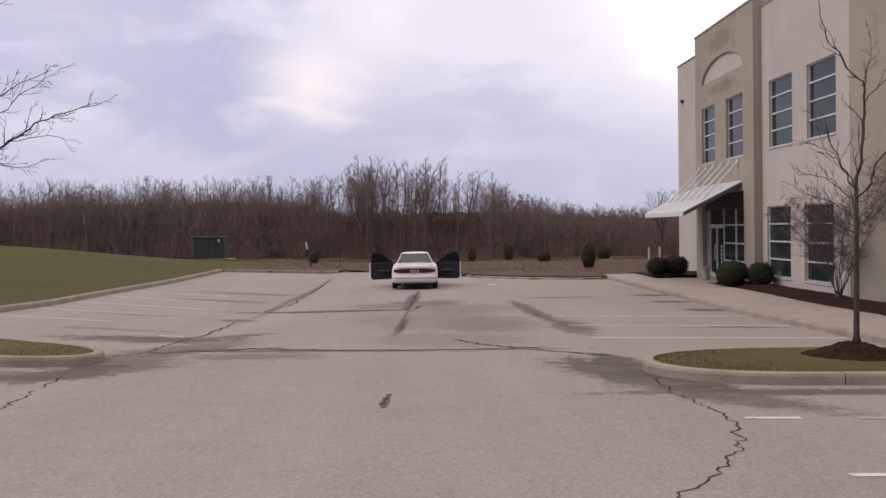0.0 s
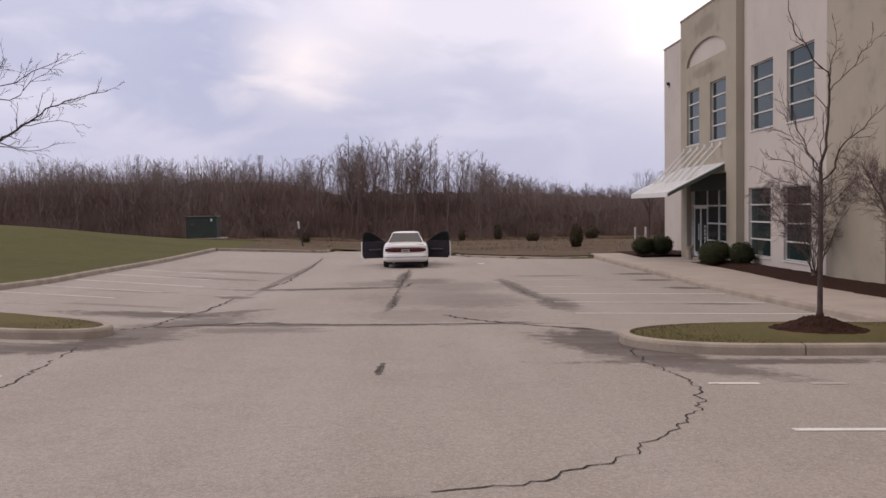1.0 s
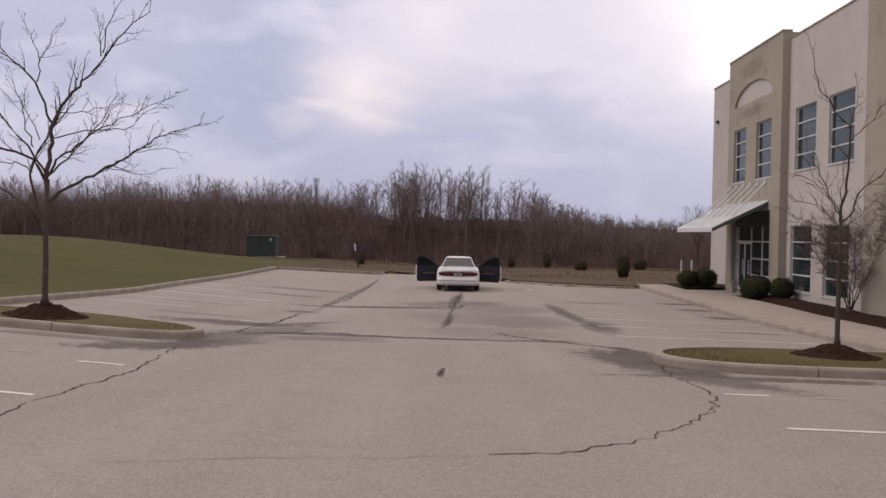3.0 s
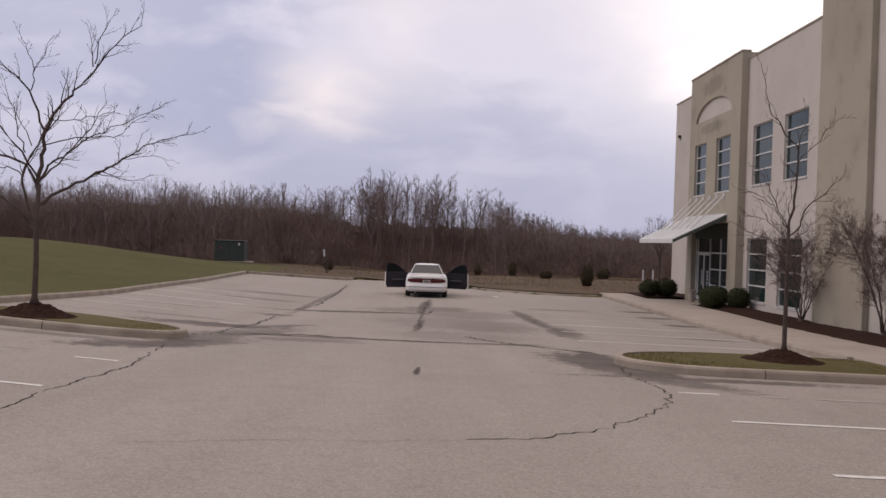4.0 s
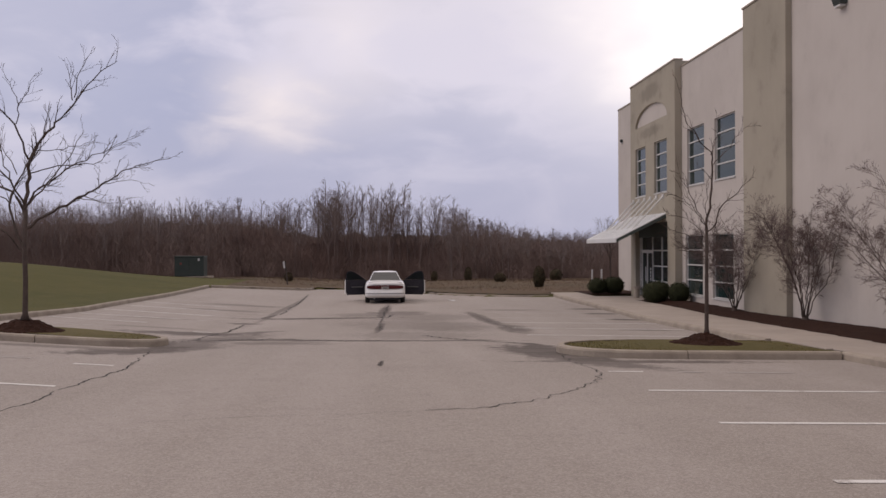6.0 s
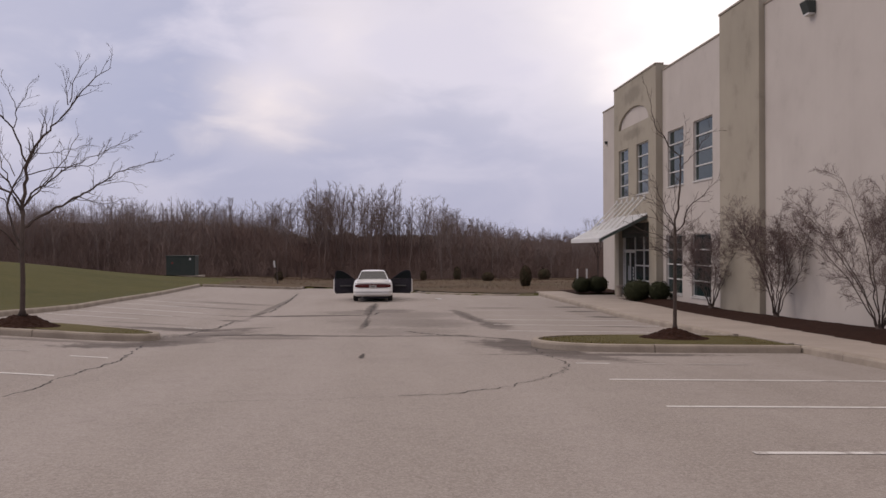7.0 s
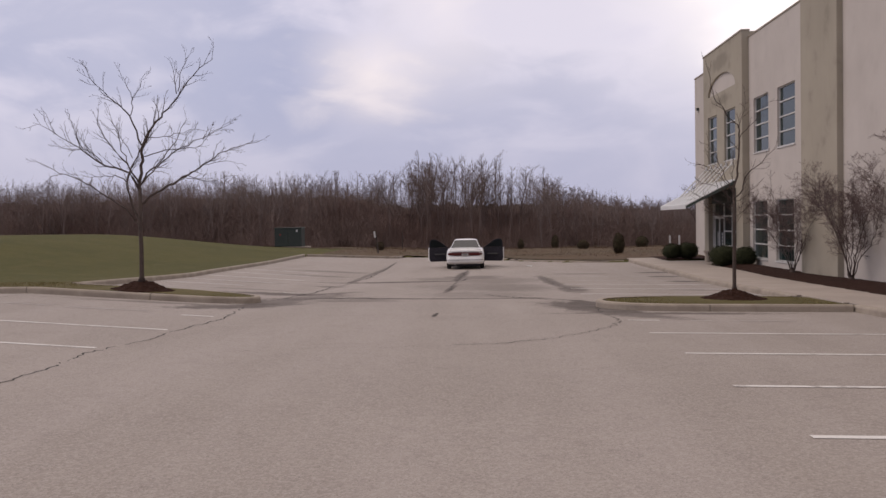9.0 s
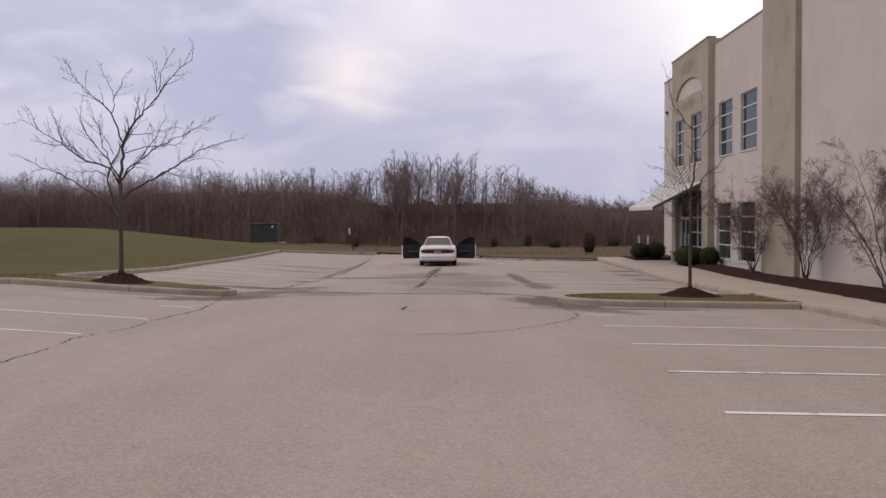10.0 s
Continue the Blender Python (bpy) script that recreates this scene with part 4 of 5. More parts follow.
        pts = [(-0.08, 0.97), (-0.45, 1.22), (-0.66, 1.33), (-0.82, 1.375), (-0.98, 1.37), (-1.05, 1.30), (-1.10, 0.985)]
        for a, b in zip(pts, pts[1:]):
            rod(bm, (-0.01, a[0], a[1]), (-0.01, b[0], b[1]), 0.026, sides=6)
        part("window_frame", bm, M_TRIM, d, "black window frame")
        part("window_glass", plate(bmesh.new(), [(-0.12, 0.98), (-0.45, 1.20), (-0.66, 1.31), (-0.82, 1.355), (-0.97, 1.35), (-1.03, 1.28), (-1.08, 0.99)], -0.012, -0.006), M_TINT, d, "dark door glass")
        box_part("door_edge", -0.02, 0.056, -1.135, -1.118, 0.33, 0.93, M_CARWHITE, d, "white door edge", 0.004)
        m = Matrix.Translation((s * 0.90, 3.36, 0)) @ Matrix.Rotation(radians(s * 60), 4, "Z")
        if s < 0:
            m = m @ Matrix.Diagonal((-1, 1, 1, 1))
        d.matrix_basis = m
    car.matrix_basis = pose(-0.18, 36.85, lot(-0.2, 38) + 0.001, 0, 0, 0)
    return car


M_TINT = glass_material("dark_door_glass", (0.012, 0.012, 0.014), 0.1, 0.5, 0.1)
build_car()


# ---- trees ----
class Tree:
    """Bare branches gathered as tubes; thin ones with three sides."""

    def __init__(self, seed, fine=0.0042, spread=0.9, rise=0.05, reach=1.0, bend=0.12):
        self.bend = bend
        self.rng, self.fine, self.spread, self.rise, self.reach = random.Random(seed), fine, spread, rise, reach
        self.thick, self.thin = ([], []), ([], [])

    def tube(self, pts, r0, r1):
        verts, faces = self.thick if r0 > 0.016 else self.thin
        sides = 7 if r0 > 0.04 else 5 if r0 > 0.016 else 3
        n, base = len(pts), len(verts)
        for i, p in enumerate(pts):
            d = (pts[min(i + 1, n - 1)] - pts[max(i - 1, 0)]).normalized()
            e = d.orthogonal().normalized()
            f = d.cross(e)
            r = r0 + (r1 - r0) * i / (n - 1)
            for k in range(sides):
                a = 2 * math.pi * k / sides
                verts.append(tuple(p + e * (r * math.cos(a)) + f * (r * math.sin(a))))
        for i in range(n - 1):
            for k in range(sides):
                j = (k + 1) % sides
                faces.append((base + i * sides + k, base + i * sides + j, base + (i + 1) * sides + j, base + (i + 1) * sides + k))
        faces.append(tuple(base + (n - 1) * sides + k for k in range(sides)))

    def wander(self, p, d, length, steps_n, bend, rise):
        rng, pts = self.rng, [p]
        d = d.normalized()
        for _ in range(steps_n):
            d = (d + Vector((rng.gauss(0, bend), rng.gauss(0, bend), rng.gauss(0, bend) + rise))).normalized()
            p = p + d * (length / steps_n)
            pts.append(p)
        return pts

    def along(self, pts, u):
        x = u * (len(pts) - 1)
        i = min(int(x), len(pts) - 2)
        return pts[i].lerp(pts[i + 1], x - i), (pts[i + 1] - pts[i]).normalized()

    def sprout(self, pts, r, count, length, level, rise=0.05, spread=0.9, start=0.25, plan=(5, 3)):
        """Side shoots along a branch, and theirs in turn."""
        rng = self.rng
        for i in range(count):
            u = start + (1 - start) * (i + rng.random()) / count
            p, d = self.along(pts, min(0.98, u))
            side = d.orthogonal().normalized()
            side.rotate(Matrix.Rotation(rng.uniform(0, 2 * math.pi), 3, d))
            out = d + side * spread * rng.uniform(0.6, 1.3) + Vector((0, 0, rise * 2))
            ln = length * rng.uniform(0.45, 1.15) * (1.25 - 0.55 * u) * self.reach
            rr = max(self.fine, r * (1 - 0.75 * u) * 0.55)
            tw = self.wander(p, out, ln, 6 if level else 4, self.bend, rise)
            self.tube(tw, rr, self.fine * 0.6)
            if level:
                self.sprout(tw, rr, plan[0] if level > 1 else plan[1], ln * 0.5, level - 1, rise, spread, 0.2, plan)

    def limb(self, points, r0, r1, count, length, level, plan=(5, 3)):
        pts = smooth_path([Vector(p) for p in points], 4)
        rng = self.rng
        pts = [pts[0]] + [p + Vector((rng.gauss(0, 0.018), rng.gauss(0, 0.018), rng.gauss(0, 0.018))) for p in pts[1:]]
        self.tube(pts, r0, r1)
        self.sprout(pts, r0, round(count * 1.3), length, level, self.rise, self.spread, plan=plan)
        return pts

    def finish(self, name, label, trunk, group="", thick=None, thin=None):
        t = empty(name)
        tagged(t, label, "tree", group)
        part("trunk", trunk, thick or M_BARK, t, "", True)
        raw("branch_frame", *self.thick, thick or M_BARK, t, "", True)
        raw("crown", *self.thin, thin or M_TWIG, t)
        return t


def trunk_mesh(pts, radii, sides=12, flare=1.5):
    secs = []
    for i, (p, r) in enumerate(zip(pts, radii)):
        p = Vector(p)
        rr = r * (flare if i == 0 else 1)
        secs.append([(p.x + rr * (1 + 0.06 * math.sin(3 * k + i)) * math.cos(2 * math.pi * k / sides), p.y + rr * math.sin(2 * math.pi * k / sides), p.z) for k in range(sides)])
    return loft(bmesh.new(), secs)


def build_tree_west():
    t = Tree(11, 0.0033, 0.68, 0.03, 0.9, 0.09)
    x, y, z0 = -7.48, 13.95, lot(-7.5, 13.9) + 0.37
    trunk = trunk_mesh([(x, y, z0), (x, y, z0 + 0.12), (x + 0.01, y, 1.2), (x - 0.01, y, 1.9), (x + 0.02, y, 2.65)], [0.062, 0.056, 0.05, 0.046, 0.041])

    def L(points, *rest):
        t.limb([(x + (px - x) * 0.96, py, pz if pz < 2.6 else 2.6 + (pz - 2.6) * 0.92) for px, py, pz in points], *rest)

    # leader and its forks
    L([(x, y, 2.55), (-7.41, y, 3.22), (-7.36, y, 3.76), (-7.05, y + 0.1, 4.36), (-6.66, y + 0.1, 4.79), (-6.06, y, 5.54), (-5.51, y - 0.1, 5.92)], 0.044, 0.005, 12, 0.7, 2, (3, 2))
    L([(-6.52, y + 0.1, 5.08), (-6.62, y + 0.3, 5.48), (-6.67, y + 0.4, 5.9)], 0.015, 0.003, 5, 0.42, 1)
    L([(-6.45, y, 5.12), (-6.26, y - 0.2, 5.67), (-5.96, y - 0.3, 6.1)], 0.014, 0.003, 5, 0.40, 1)
    L([(-7.40, y, 3.76), (-7.55, y - 0.3, 4.5), (-7.99, y - 0.45, 4.91), (-8.39, y - 0.5, 5.39), (-8.51, y - 0.5, 5.73)], 0.022, 0.004, 9, 0.6, 2, (3, 2))
    L([(-7.54, y - 0.3, 4.49), (-7.44, y - 0.4, 4.9), (-7.23, y - 0.5, 5.16), (-7.01, y - 0.6, 5.56)], 0.013, 0.003, 6, 0.42, 1)
    L([(-7.44, y - 0.4, 4.9), (-7.64, y - 0.3, 5.31), (-7.83, y - 0.2, 5.71)], 0.010, 0.003, 4, 0.35, 1)
    # limbs to the left of the drive's line
    L([(x, y, 2.6), (-7.7, y - 0.1, 3.02), (-8.24, y - 0.3, 3.24), (-8.71, y - 0.4, 3.62), (-9.05, y - 0.5, 3.86), (-9.79, y - 0.6, 4.32)], 0.030, 0.004, 12, 0.75, 2, (3, 2))
    L([(x - 0.02, y, 1.85), (-7.80, y + 0.1, 2.5), (-7.84, y + 0.2, 3.0), (-7.66, y + 0.4, 3.5), (-7.42, y + 0.7, 4.1), (-7.3, y + 0.9, 4.8)], 0.030, 0.004, 10, 0.65, 2, (3, 3))
    L([(-7.84, y + 0.2, 2.8), (-8.18, y + 0.3, 2.99), (-8.8, y + 0.5, 2.98), (-9.24, y + 0.6, 3.07)], 0.016, 0.003, 7, 0.5, 1)
    L([(x, y, 1.75), (-8.13, y + 0.2, 2.32), (-9.08, y + 0.5, 2.82), (-9.76, y + 0.6, 3.13), (-10.47, y + 0.7, 3.46)], 0.022, 0.004, 10, 0.6, 1)
    L([(-8.17, y - 0.3, 3.2), (-8.64, y - 0.1, 3.58), (-9.33, y, 3.73), (-9.67, y + 0.1, 3.8)], 0.014, 0.003, 7, 0.5, 1)
    L([(-7.83, y + 0.2, 3.3), (-8.09, y + 0.4, 3.8), (-8.24, y + 0.5, 4.25), (-8.54, y + 0.6, 4.95)], 0.016, 0.003, 8, 0.5, 1)
    L([(-8.78, y - 0.4, 3.66), (-8.83, y - 0.6, 4.19), (-8.89, y - 0.7, 4.55)], 0.010, 0.003, 5, 0.4, 1)
    L([(-9.35, y - 0.55, 4.02), (-9.44, y - 0.5, 4.35), (-9.58, y - 0.5, 4.6)], 0.008, 0.003, 4, 0.3, 1)
    L([(-7.75, y + 0.3, 3.45), (-8.22, y + 0.7, 4.11), (-8.76, y + 0.9, 4.42)], 0.012, 0.003, 6, 0.45, 1)
    # limbs reaching over the stalls
    L([(x, y, 2.25), (-6.96, y + 0.2, 2.61), (-6.47, y + 0.3, 2.93), (-6.06, y + 0.35, 3.15), (-5.64, y + 0.35, 3.45), (-5.23, y + 0.3, 3.65), (-4.41, y + 0.2, 3.83)], 0.032, 0.004, 12, 0.65, 2, (3, 3))
    L([(x, y, 2.62), (-7.22, y - 0.2, 3.02), (-6.87, y - 0.35, 3.21), (-6.39, y - 0.5, 3.54), (-5.91, y - 0.55, 3.75), (-4.95, y - 0.6, 4.2)], 0.026, 0.004, 12, 0.65, 2, (3, 3))
    L([(-7.39, y, 3.45), (-6.86, y + 0.2, 3.64), (-6.18, y + 0.4, 3.71), (-5.76, y + 0.5, 4.06), (-5.21, y + 0.6, 4.47)], 0.016, 0.003, 9, 0.5, 1)
    L([(-7.24, y, 3.95), (-6.72, y - 0.3, 3.95), (-6.17, y - 0.5, 4.0), (-5.83, y - 0.6, 4.12)], 0.012, 0.003, 6, 0.45, 1)
    L([(-6.47, y + 0.3, 2.93), (-5.79, y + 0.2, 2.79), (-5.25, y + 0.1, 2.92)], 0.010, 0.003, 4, 0.35, 1)
    L([(-6.06, y + 0.35, 3.15), (-5.58, y + 0.5, 3.32), (-5.04, y + 0.6, 3.26)], 0.010, 0.003, 4, 0.35, 1)
    # towards and away from the drive
    L([(x, y, 2.7), (-7.3, y + 0.8, 3.3), (-7.0, y + 1.4, 4.0), (-6.8, y + 1.7, 4.6)], 0.022, 0.004, 7, 0.55, 1)
    L([(x, y, 2.75), (-7.6, y - 0.8, 3.4), (-7.9, y - 1.3, 4.0), (-7.8, y - 1.6, 4.5)], 0.022, 0.004, 7, 0.55, 1)
    t.finish("lawn_tree", "bare young honey locust in a mulch mound on the grass island", trunk)


def build_tree_east():
    t = Tree(5, 0.0036, 0.7, 0.05)
    x, y, z0 = 6.385, 13.35, lot(6.36, 13.35) + 0.33
    trunk = trunk_mesh([(x, y, z0), (x, y, z0 + 0.12), (x + 0.005, y, 0.9), (x + 0.01, y, 1.6), (x + 0.01, y, 2.25)], [0.048, 0.043, 0.039, 0.035, 0.029])
    L = t.limb
    L([(x, y, 2.15), (6.48, y, 2.78), (6.53, y, 3.32), (6.45, y, 3.78), (6.13, y - 0.05, 4.18), (5.96, y - 0.05, 4.41), (5.85, y, 4.82), (5.74, y, 5.36)], 0.026, 0.003, 7, 0.4, 1)
    L([(6.52, y, 3.5), (6.72, y - 0.1, 3.73), (6.95, y - 0.2, 4.05), (7.21, y - 0.3, 4.34)], 0.012, 0.003, 5, 0.35, 1)
    L([(6.48, y, 3.72), (6.65, y + 0.15, 4.05), (6.73, y + 0.25, 4.56)], 0.010, 0.003, 4, 0.35, 1)
    L([(x, y, 2.08), (6.54, y - 0.1, 2.33), (6.69, y - 0.15, 2.69), (6.96, y - 0.2, 2.92), (7.27, y - 0.25, 3.26)], 0.020, 0.003, 7, 0.4, 1)
    L([(x, y, 2.15), (6.24, y + 0.1, 2.6), (6.10, y + 0.2, 2.96), (6.0, y + 0.25, 3.23), (5.80, y + 0.3, 3.45)], 0.015, 0.003, 7, 0.4, 1)
    L([(x, y, 2.25), (6.33, y - 0.2, 2.69), (6.28, y - 0.3, 3.14)], 0.012, 0.003, 5, 0.35, 1)
    L([(x, y, 2.2), (6.10, y - 0.15, 2.6), (5.83, y - 0.25, 2.78), (5.51, y - 0.3, 2.9)], 0.012, 0.003, 7, 0.4, 1)
    L([(x, y, 2.02), (6.11, y + 0.2, 2.37), (5.65, y + 0.4, 2.54)], 0.010, 0.003, 6, 0.4, 1)
    L([(x, y, 1.8), (6.02, y - 0.1, 2.05), (5.65, y - 0.2, 2.14), (5.31, y - 0.3, 2.34)], 0.011, 0.003, 7, 0.4, 1)
    L([(x, y, 1.68), (6.56, y + 0.1, 1.96), (6.67, y + 0.15, 2.25)], 0.010, 0.003, 5, 0.35, 1)
    L([(x, y, 1.55), (6.11, y + 0.15, 1.72), (5.84, y + 0.25, 1.85)], 0.009, 0.003, 6, 0.35, 1)
    L([(x, y, 1.45), (6.2, y - 0.2, 1.62), (5.95, y - 0.4, 1.78)], 0.008, 0.003, 5, 0.35, 1)
    for k in range(6):
        a = 2.4 * k + 0.9
        h = 1.5 + 0.11 * k
        r = 0.55 + 0.15 * math.sin(k * 1.7)
        L([(x, y, h), (x + 0.5 * r * math.cos(a), y + 0.5 * r * math.sin(a), h + 0.14), (x + r * math.cos(a), y + r * math.sin(a), h + 0.42)], 0.009, 0.003, 5, 0.35, 1)
    t.finish("island_tree", "slender bare sapling in a mulch mound on the kerbed island", trunk)


def build_wall_tree(cx, cy, height, spread, lean, seed, label):
    """A clump of bare stems that fan out from one foot."""
    t = Tree(seed, 0.0030, 0.95, 0.02)
    rng = random.Random(seed)
    z0 = lot(cx, cy) + 0.2
    trunk = trunk_mesh([(cx, cy, z0 - 0.04), (cx, cy, z0 + 0.08), (cx, cy, z0 + 0.2)], [0.13, 0.10, 0.06])
    n = 10
    for k in range(n):
        a = 2 * math.pi * k / n + rng.uniform(-0.2, 0.2)
        r = spread * rng.uniform(0.55, 1.0)
        # the wall holds the stems off on its side
        px = lambda f: min(12.2, cx + r * f * math.cos(a))
        py = lambda f: cy + r * f * math.sin(a) * 1.3 + lean * f * f
        h = height * rng.uniform(0.74, 1.0)
        stem = [(cx + 0.05 * math.cos(a), cy + 0.05 * math.sin(a), z0 + 0.08), (px(0.16), py(0.16), z0 + 0.24 * h), (px(0.42), py(0.42), z0 + 0.52 * h), (px(0.74), py(0.74), z0 + 0.80 * h), (px(1.0), py(1.0), z0 + h)]
        t.limb(stem, 0.019, 0.0035, 12, 0.8, 2, (8, 6))
        # a fork half way up each stem
        b = a + rng.choice((-0.7, 0.7))
        q = [(min(12.2, stem[2][0] + d * 0.55 * r * math.cos(b)), stem[2][1] + d * 0.7 * r * math.sin(b), stem[2][2] + d * 0.36 * h) for d in (0.0, 0.5, 1.0)]
        t.limb(q, 0.011, 0.0035, 9, 0.7, 2, (8, 6))
    return t.finish("wall_tree", label, trunk, "trees along the wall", M_BARK, M_WALLTWIG)


build_tree_west()
build_tree_east()
WALL_TREES = [(11.8, 26.3, 3.1, 1.9, -0.2, 21), (11.75, 20.65, 3.2, 1.8, 0.2, 22), (11.55, 14.45, 3.5, 2.2, 0.5, 23)]
for cx, cy, h, sp, lean, seed in WALL_TREES:
    build_wall_tree(cx, cy, h, sp, lean, seed, "bare multi-stemmed ornamental tree in the mulch against the wall")


# ---- shrubs ----
def leafy(bm_seed, centre, radii, count, size, rough=0.16):
    """Small leaf quads over a lumpy ellipsoid."""
    rng = random.Random(bm_seed)
    verts, faces = [], []
    c = Vector(centre)
    for _ in range(count):
        d = Vector((rng.gauss(0, 1), rng.gauss(0, 1), rng.gauss(0, 1))).normalized()
        k = 1 + rough * noise.noise(d * 2.6 + c) + rough * 0.6 * noise.noise(d * 7 + c) - 0.12 * rng.random() ** 2
        p = c + Vector((d.x * radii[0], d.y * radii[1], d.z * radii[2])) * k
        n = (d + Vector((rng.gauss(0, 0.5), rng.gauss(0, 0.5), rng.gauss(0, 0.5)))).normalized()
        e = n.orthogonal().normalized()
        e.rotate(Matrix.Rotation(rng.uniform(0, 6.28), 3, n))
        f = n.cross(e)
        s = size * rng.uniform(0.6, 1.3)
        b = len(verts)
        for u, w in ((-1, 0), (0, -0.5), (1, 0), (0, 0.5)):
            verts.append(tuple(p + e * s * u + f * s * w))
        faces.append((b, b + 1, b + 2, b + 3))
    return verts, faces


def shrub(name, x, y, z, rx, h, material, label, seed, group="", count=2200, size=0.035):
    s = empty(name)
    tagged(s, label, "shrub", group)
    centre, radii = (x, y, z + h * 0.5), (rx, rx, h * 0.54)
    bm = bmesh.new()
    bmesh.ops.create_icosphere(bm, subdivisions=3, radius=1.0)
    for v in bm.verts:
        d = v.co.normalized()
        k = 0.90 + 0.16 * noise.noise(d * 2.6 + Vector(centre))
        v.co = Vector(centre) + Vector((d.x * radii[0], d.y * radii[1], d.z * radii[2])) * k
        v.co.z = max(v.co.z, z)
    part("branch_core", bm, M_EVERGREEN, s, "", True)
    raw("leaves", *leafy(seed, centre, radii, count, size), material, s)
    return s


for i, (x, y, r, h) in enumerate(((11.02, 33.3, 0.56, 0.86), (11.42, 34.1, 0.48, 0.84), (11.88, 32.75, 0.46, 0.82))):
    shrub("box_shrub", x, y, lot(x, y) + 0.16, r, h, M_EVERGREEN, "clipped round dark evergreen shrub in the mulch bed", 40 + i, "shrubs at the entrance")
for i, (x, y, r, h) in enumerate(((10.62, 42.1, 0.52, 0.76), (11.42, 42.1, 0.56, 0.84))):
    shrub("box_shrub", x, y, lot(x, y) + 0.14, r, h, M_EVERGREEN, "clipped round dark evergreen shrub beyond the entrance", 50 + i, "shrubs at the entrance")


for i, (x, y, h, r) in enumerate(((9.08, 51.2, 1.25, 0.36), (7.9, 61.0, 0.64, 0.42), (7.15, 78.0, 1.3, 0.34), (3.75, 70.0, 0.85, 0.26), (-6.7, 59.5, 0.62, 0.28), (14.6, 76.0, 1.0, 0.55))):
    shrub("young_conifer", x, y, land(x, y) - 0.03, r, h, M_RUST_GREEN, "small dark bushy conifer in the dry field", 60 + i, "conifers in the field", 1500, 0.06)


# ---- field, woods and grass ----
def blades(name, spots, seed, h, w, material, label, category, parent=None):
    rng = random.Random(seed)
    verts, faces = [], []
    for x, y, z in spots:
        a, lean = rng.uniform(0, 6.283), rng.uniform(0, 0.5)
        hh, ww = h * rng.uniform(0.45, 1.2), w * rng.uniform(0.6, 1.3)
        ca, sa_ = math.cos(a), math.sin(a)
        b = len(verts)
        verts += [(x - ca * ww, y - sa_ * ww, z), (x + ca * ww, y + sa_ * ww, z), (x + sa_ * lean * hh, y - ca * lean * hh, z + hh)]
        faces.append((b, b + 1, b + 2))
    ob = raw(name, verts, faces, material, parent)
    return tagged(ob, label, category, kind="stuff")


def inside(x, y, loop):
    hit = False
    for (xa, ya), (xb, yb) in zip(loop, loop[1:] + loop[:1]):
        if (ya > y) != (yb > y) and x < xa + (xb - xa) * (y - ya) / (yb - ya):
            hit = not hit
    return hit


def build_grass():
    rng = random.Random(3)
    for name, loop, (cx, cy, r), count in (("island_grass_east", ISLAND_R, (6.36, 13.35, 0.75), 4500), ("island_grass_west", ISLAND_L + [(-9.7, 17.4), (-16, 17.4)], (-7.48, 14.0, 0.75), 5500)):
        xs, ys = [p[0] for p in loop], [p[1] for p in loop]
        spots = []
        while len(spots) < count:
            x, y = rng.uniform(min(xs), max(xs)), rng.uniform(min(ys) + 0.18, max(ys) - 0.18)
            if inside(x - 0.17, y, loop) and inside(x + 0.17, y - 0.17, loop) and inside(x, y + 0.17, loop) and math.hypot(x - cx, y - cy) > r:
                if noise.noise((x * 1.7, y * 1.7, 9)) > -0.25 or rng.random() < 0.4:
                    spots.append((x, y, lot(x, y) + 0.125))
        blades(name, spots, 31, 0.035, 0.008, M_BLADE, "short thin turf on the kerbed island", "grass")
    spots = []
    while len(spots) < 42000:
        x, y = rng.uniform(-13, 30), rng.uniform(46, 95)
        if y > far_edge(x) + 2.2 and not (x > 12.5 and y < 48.5) and not (x < -9 and y < 62):
            spots.append((x, y, land(x, y)))
    blades("tall_dry_grass", spots, 32, 0.17, 0.007, M_STRAW, "tall dry brown grass behind the car park", "grass")


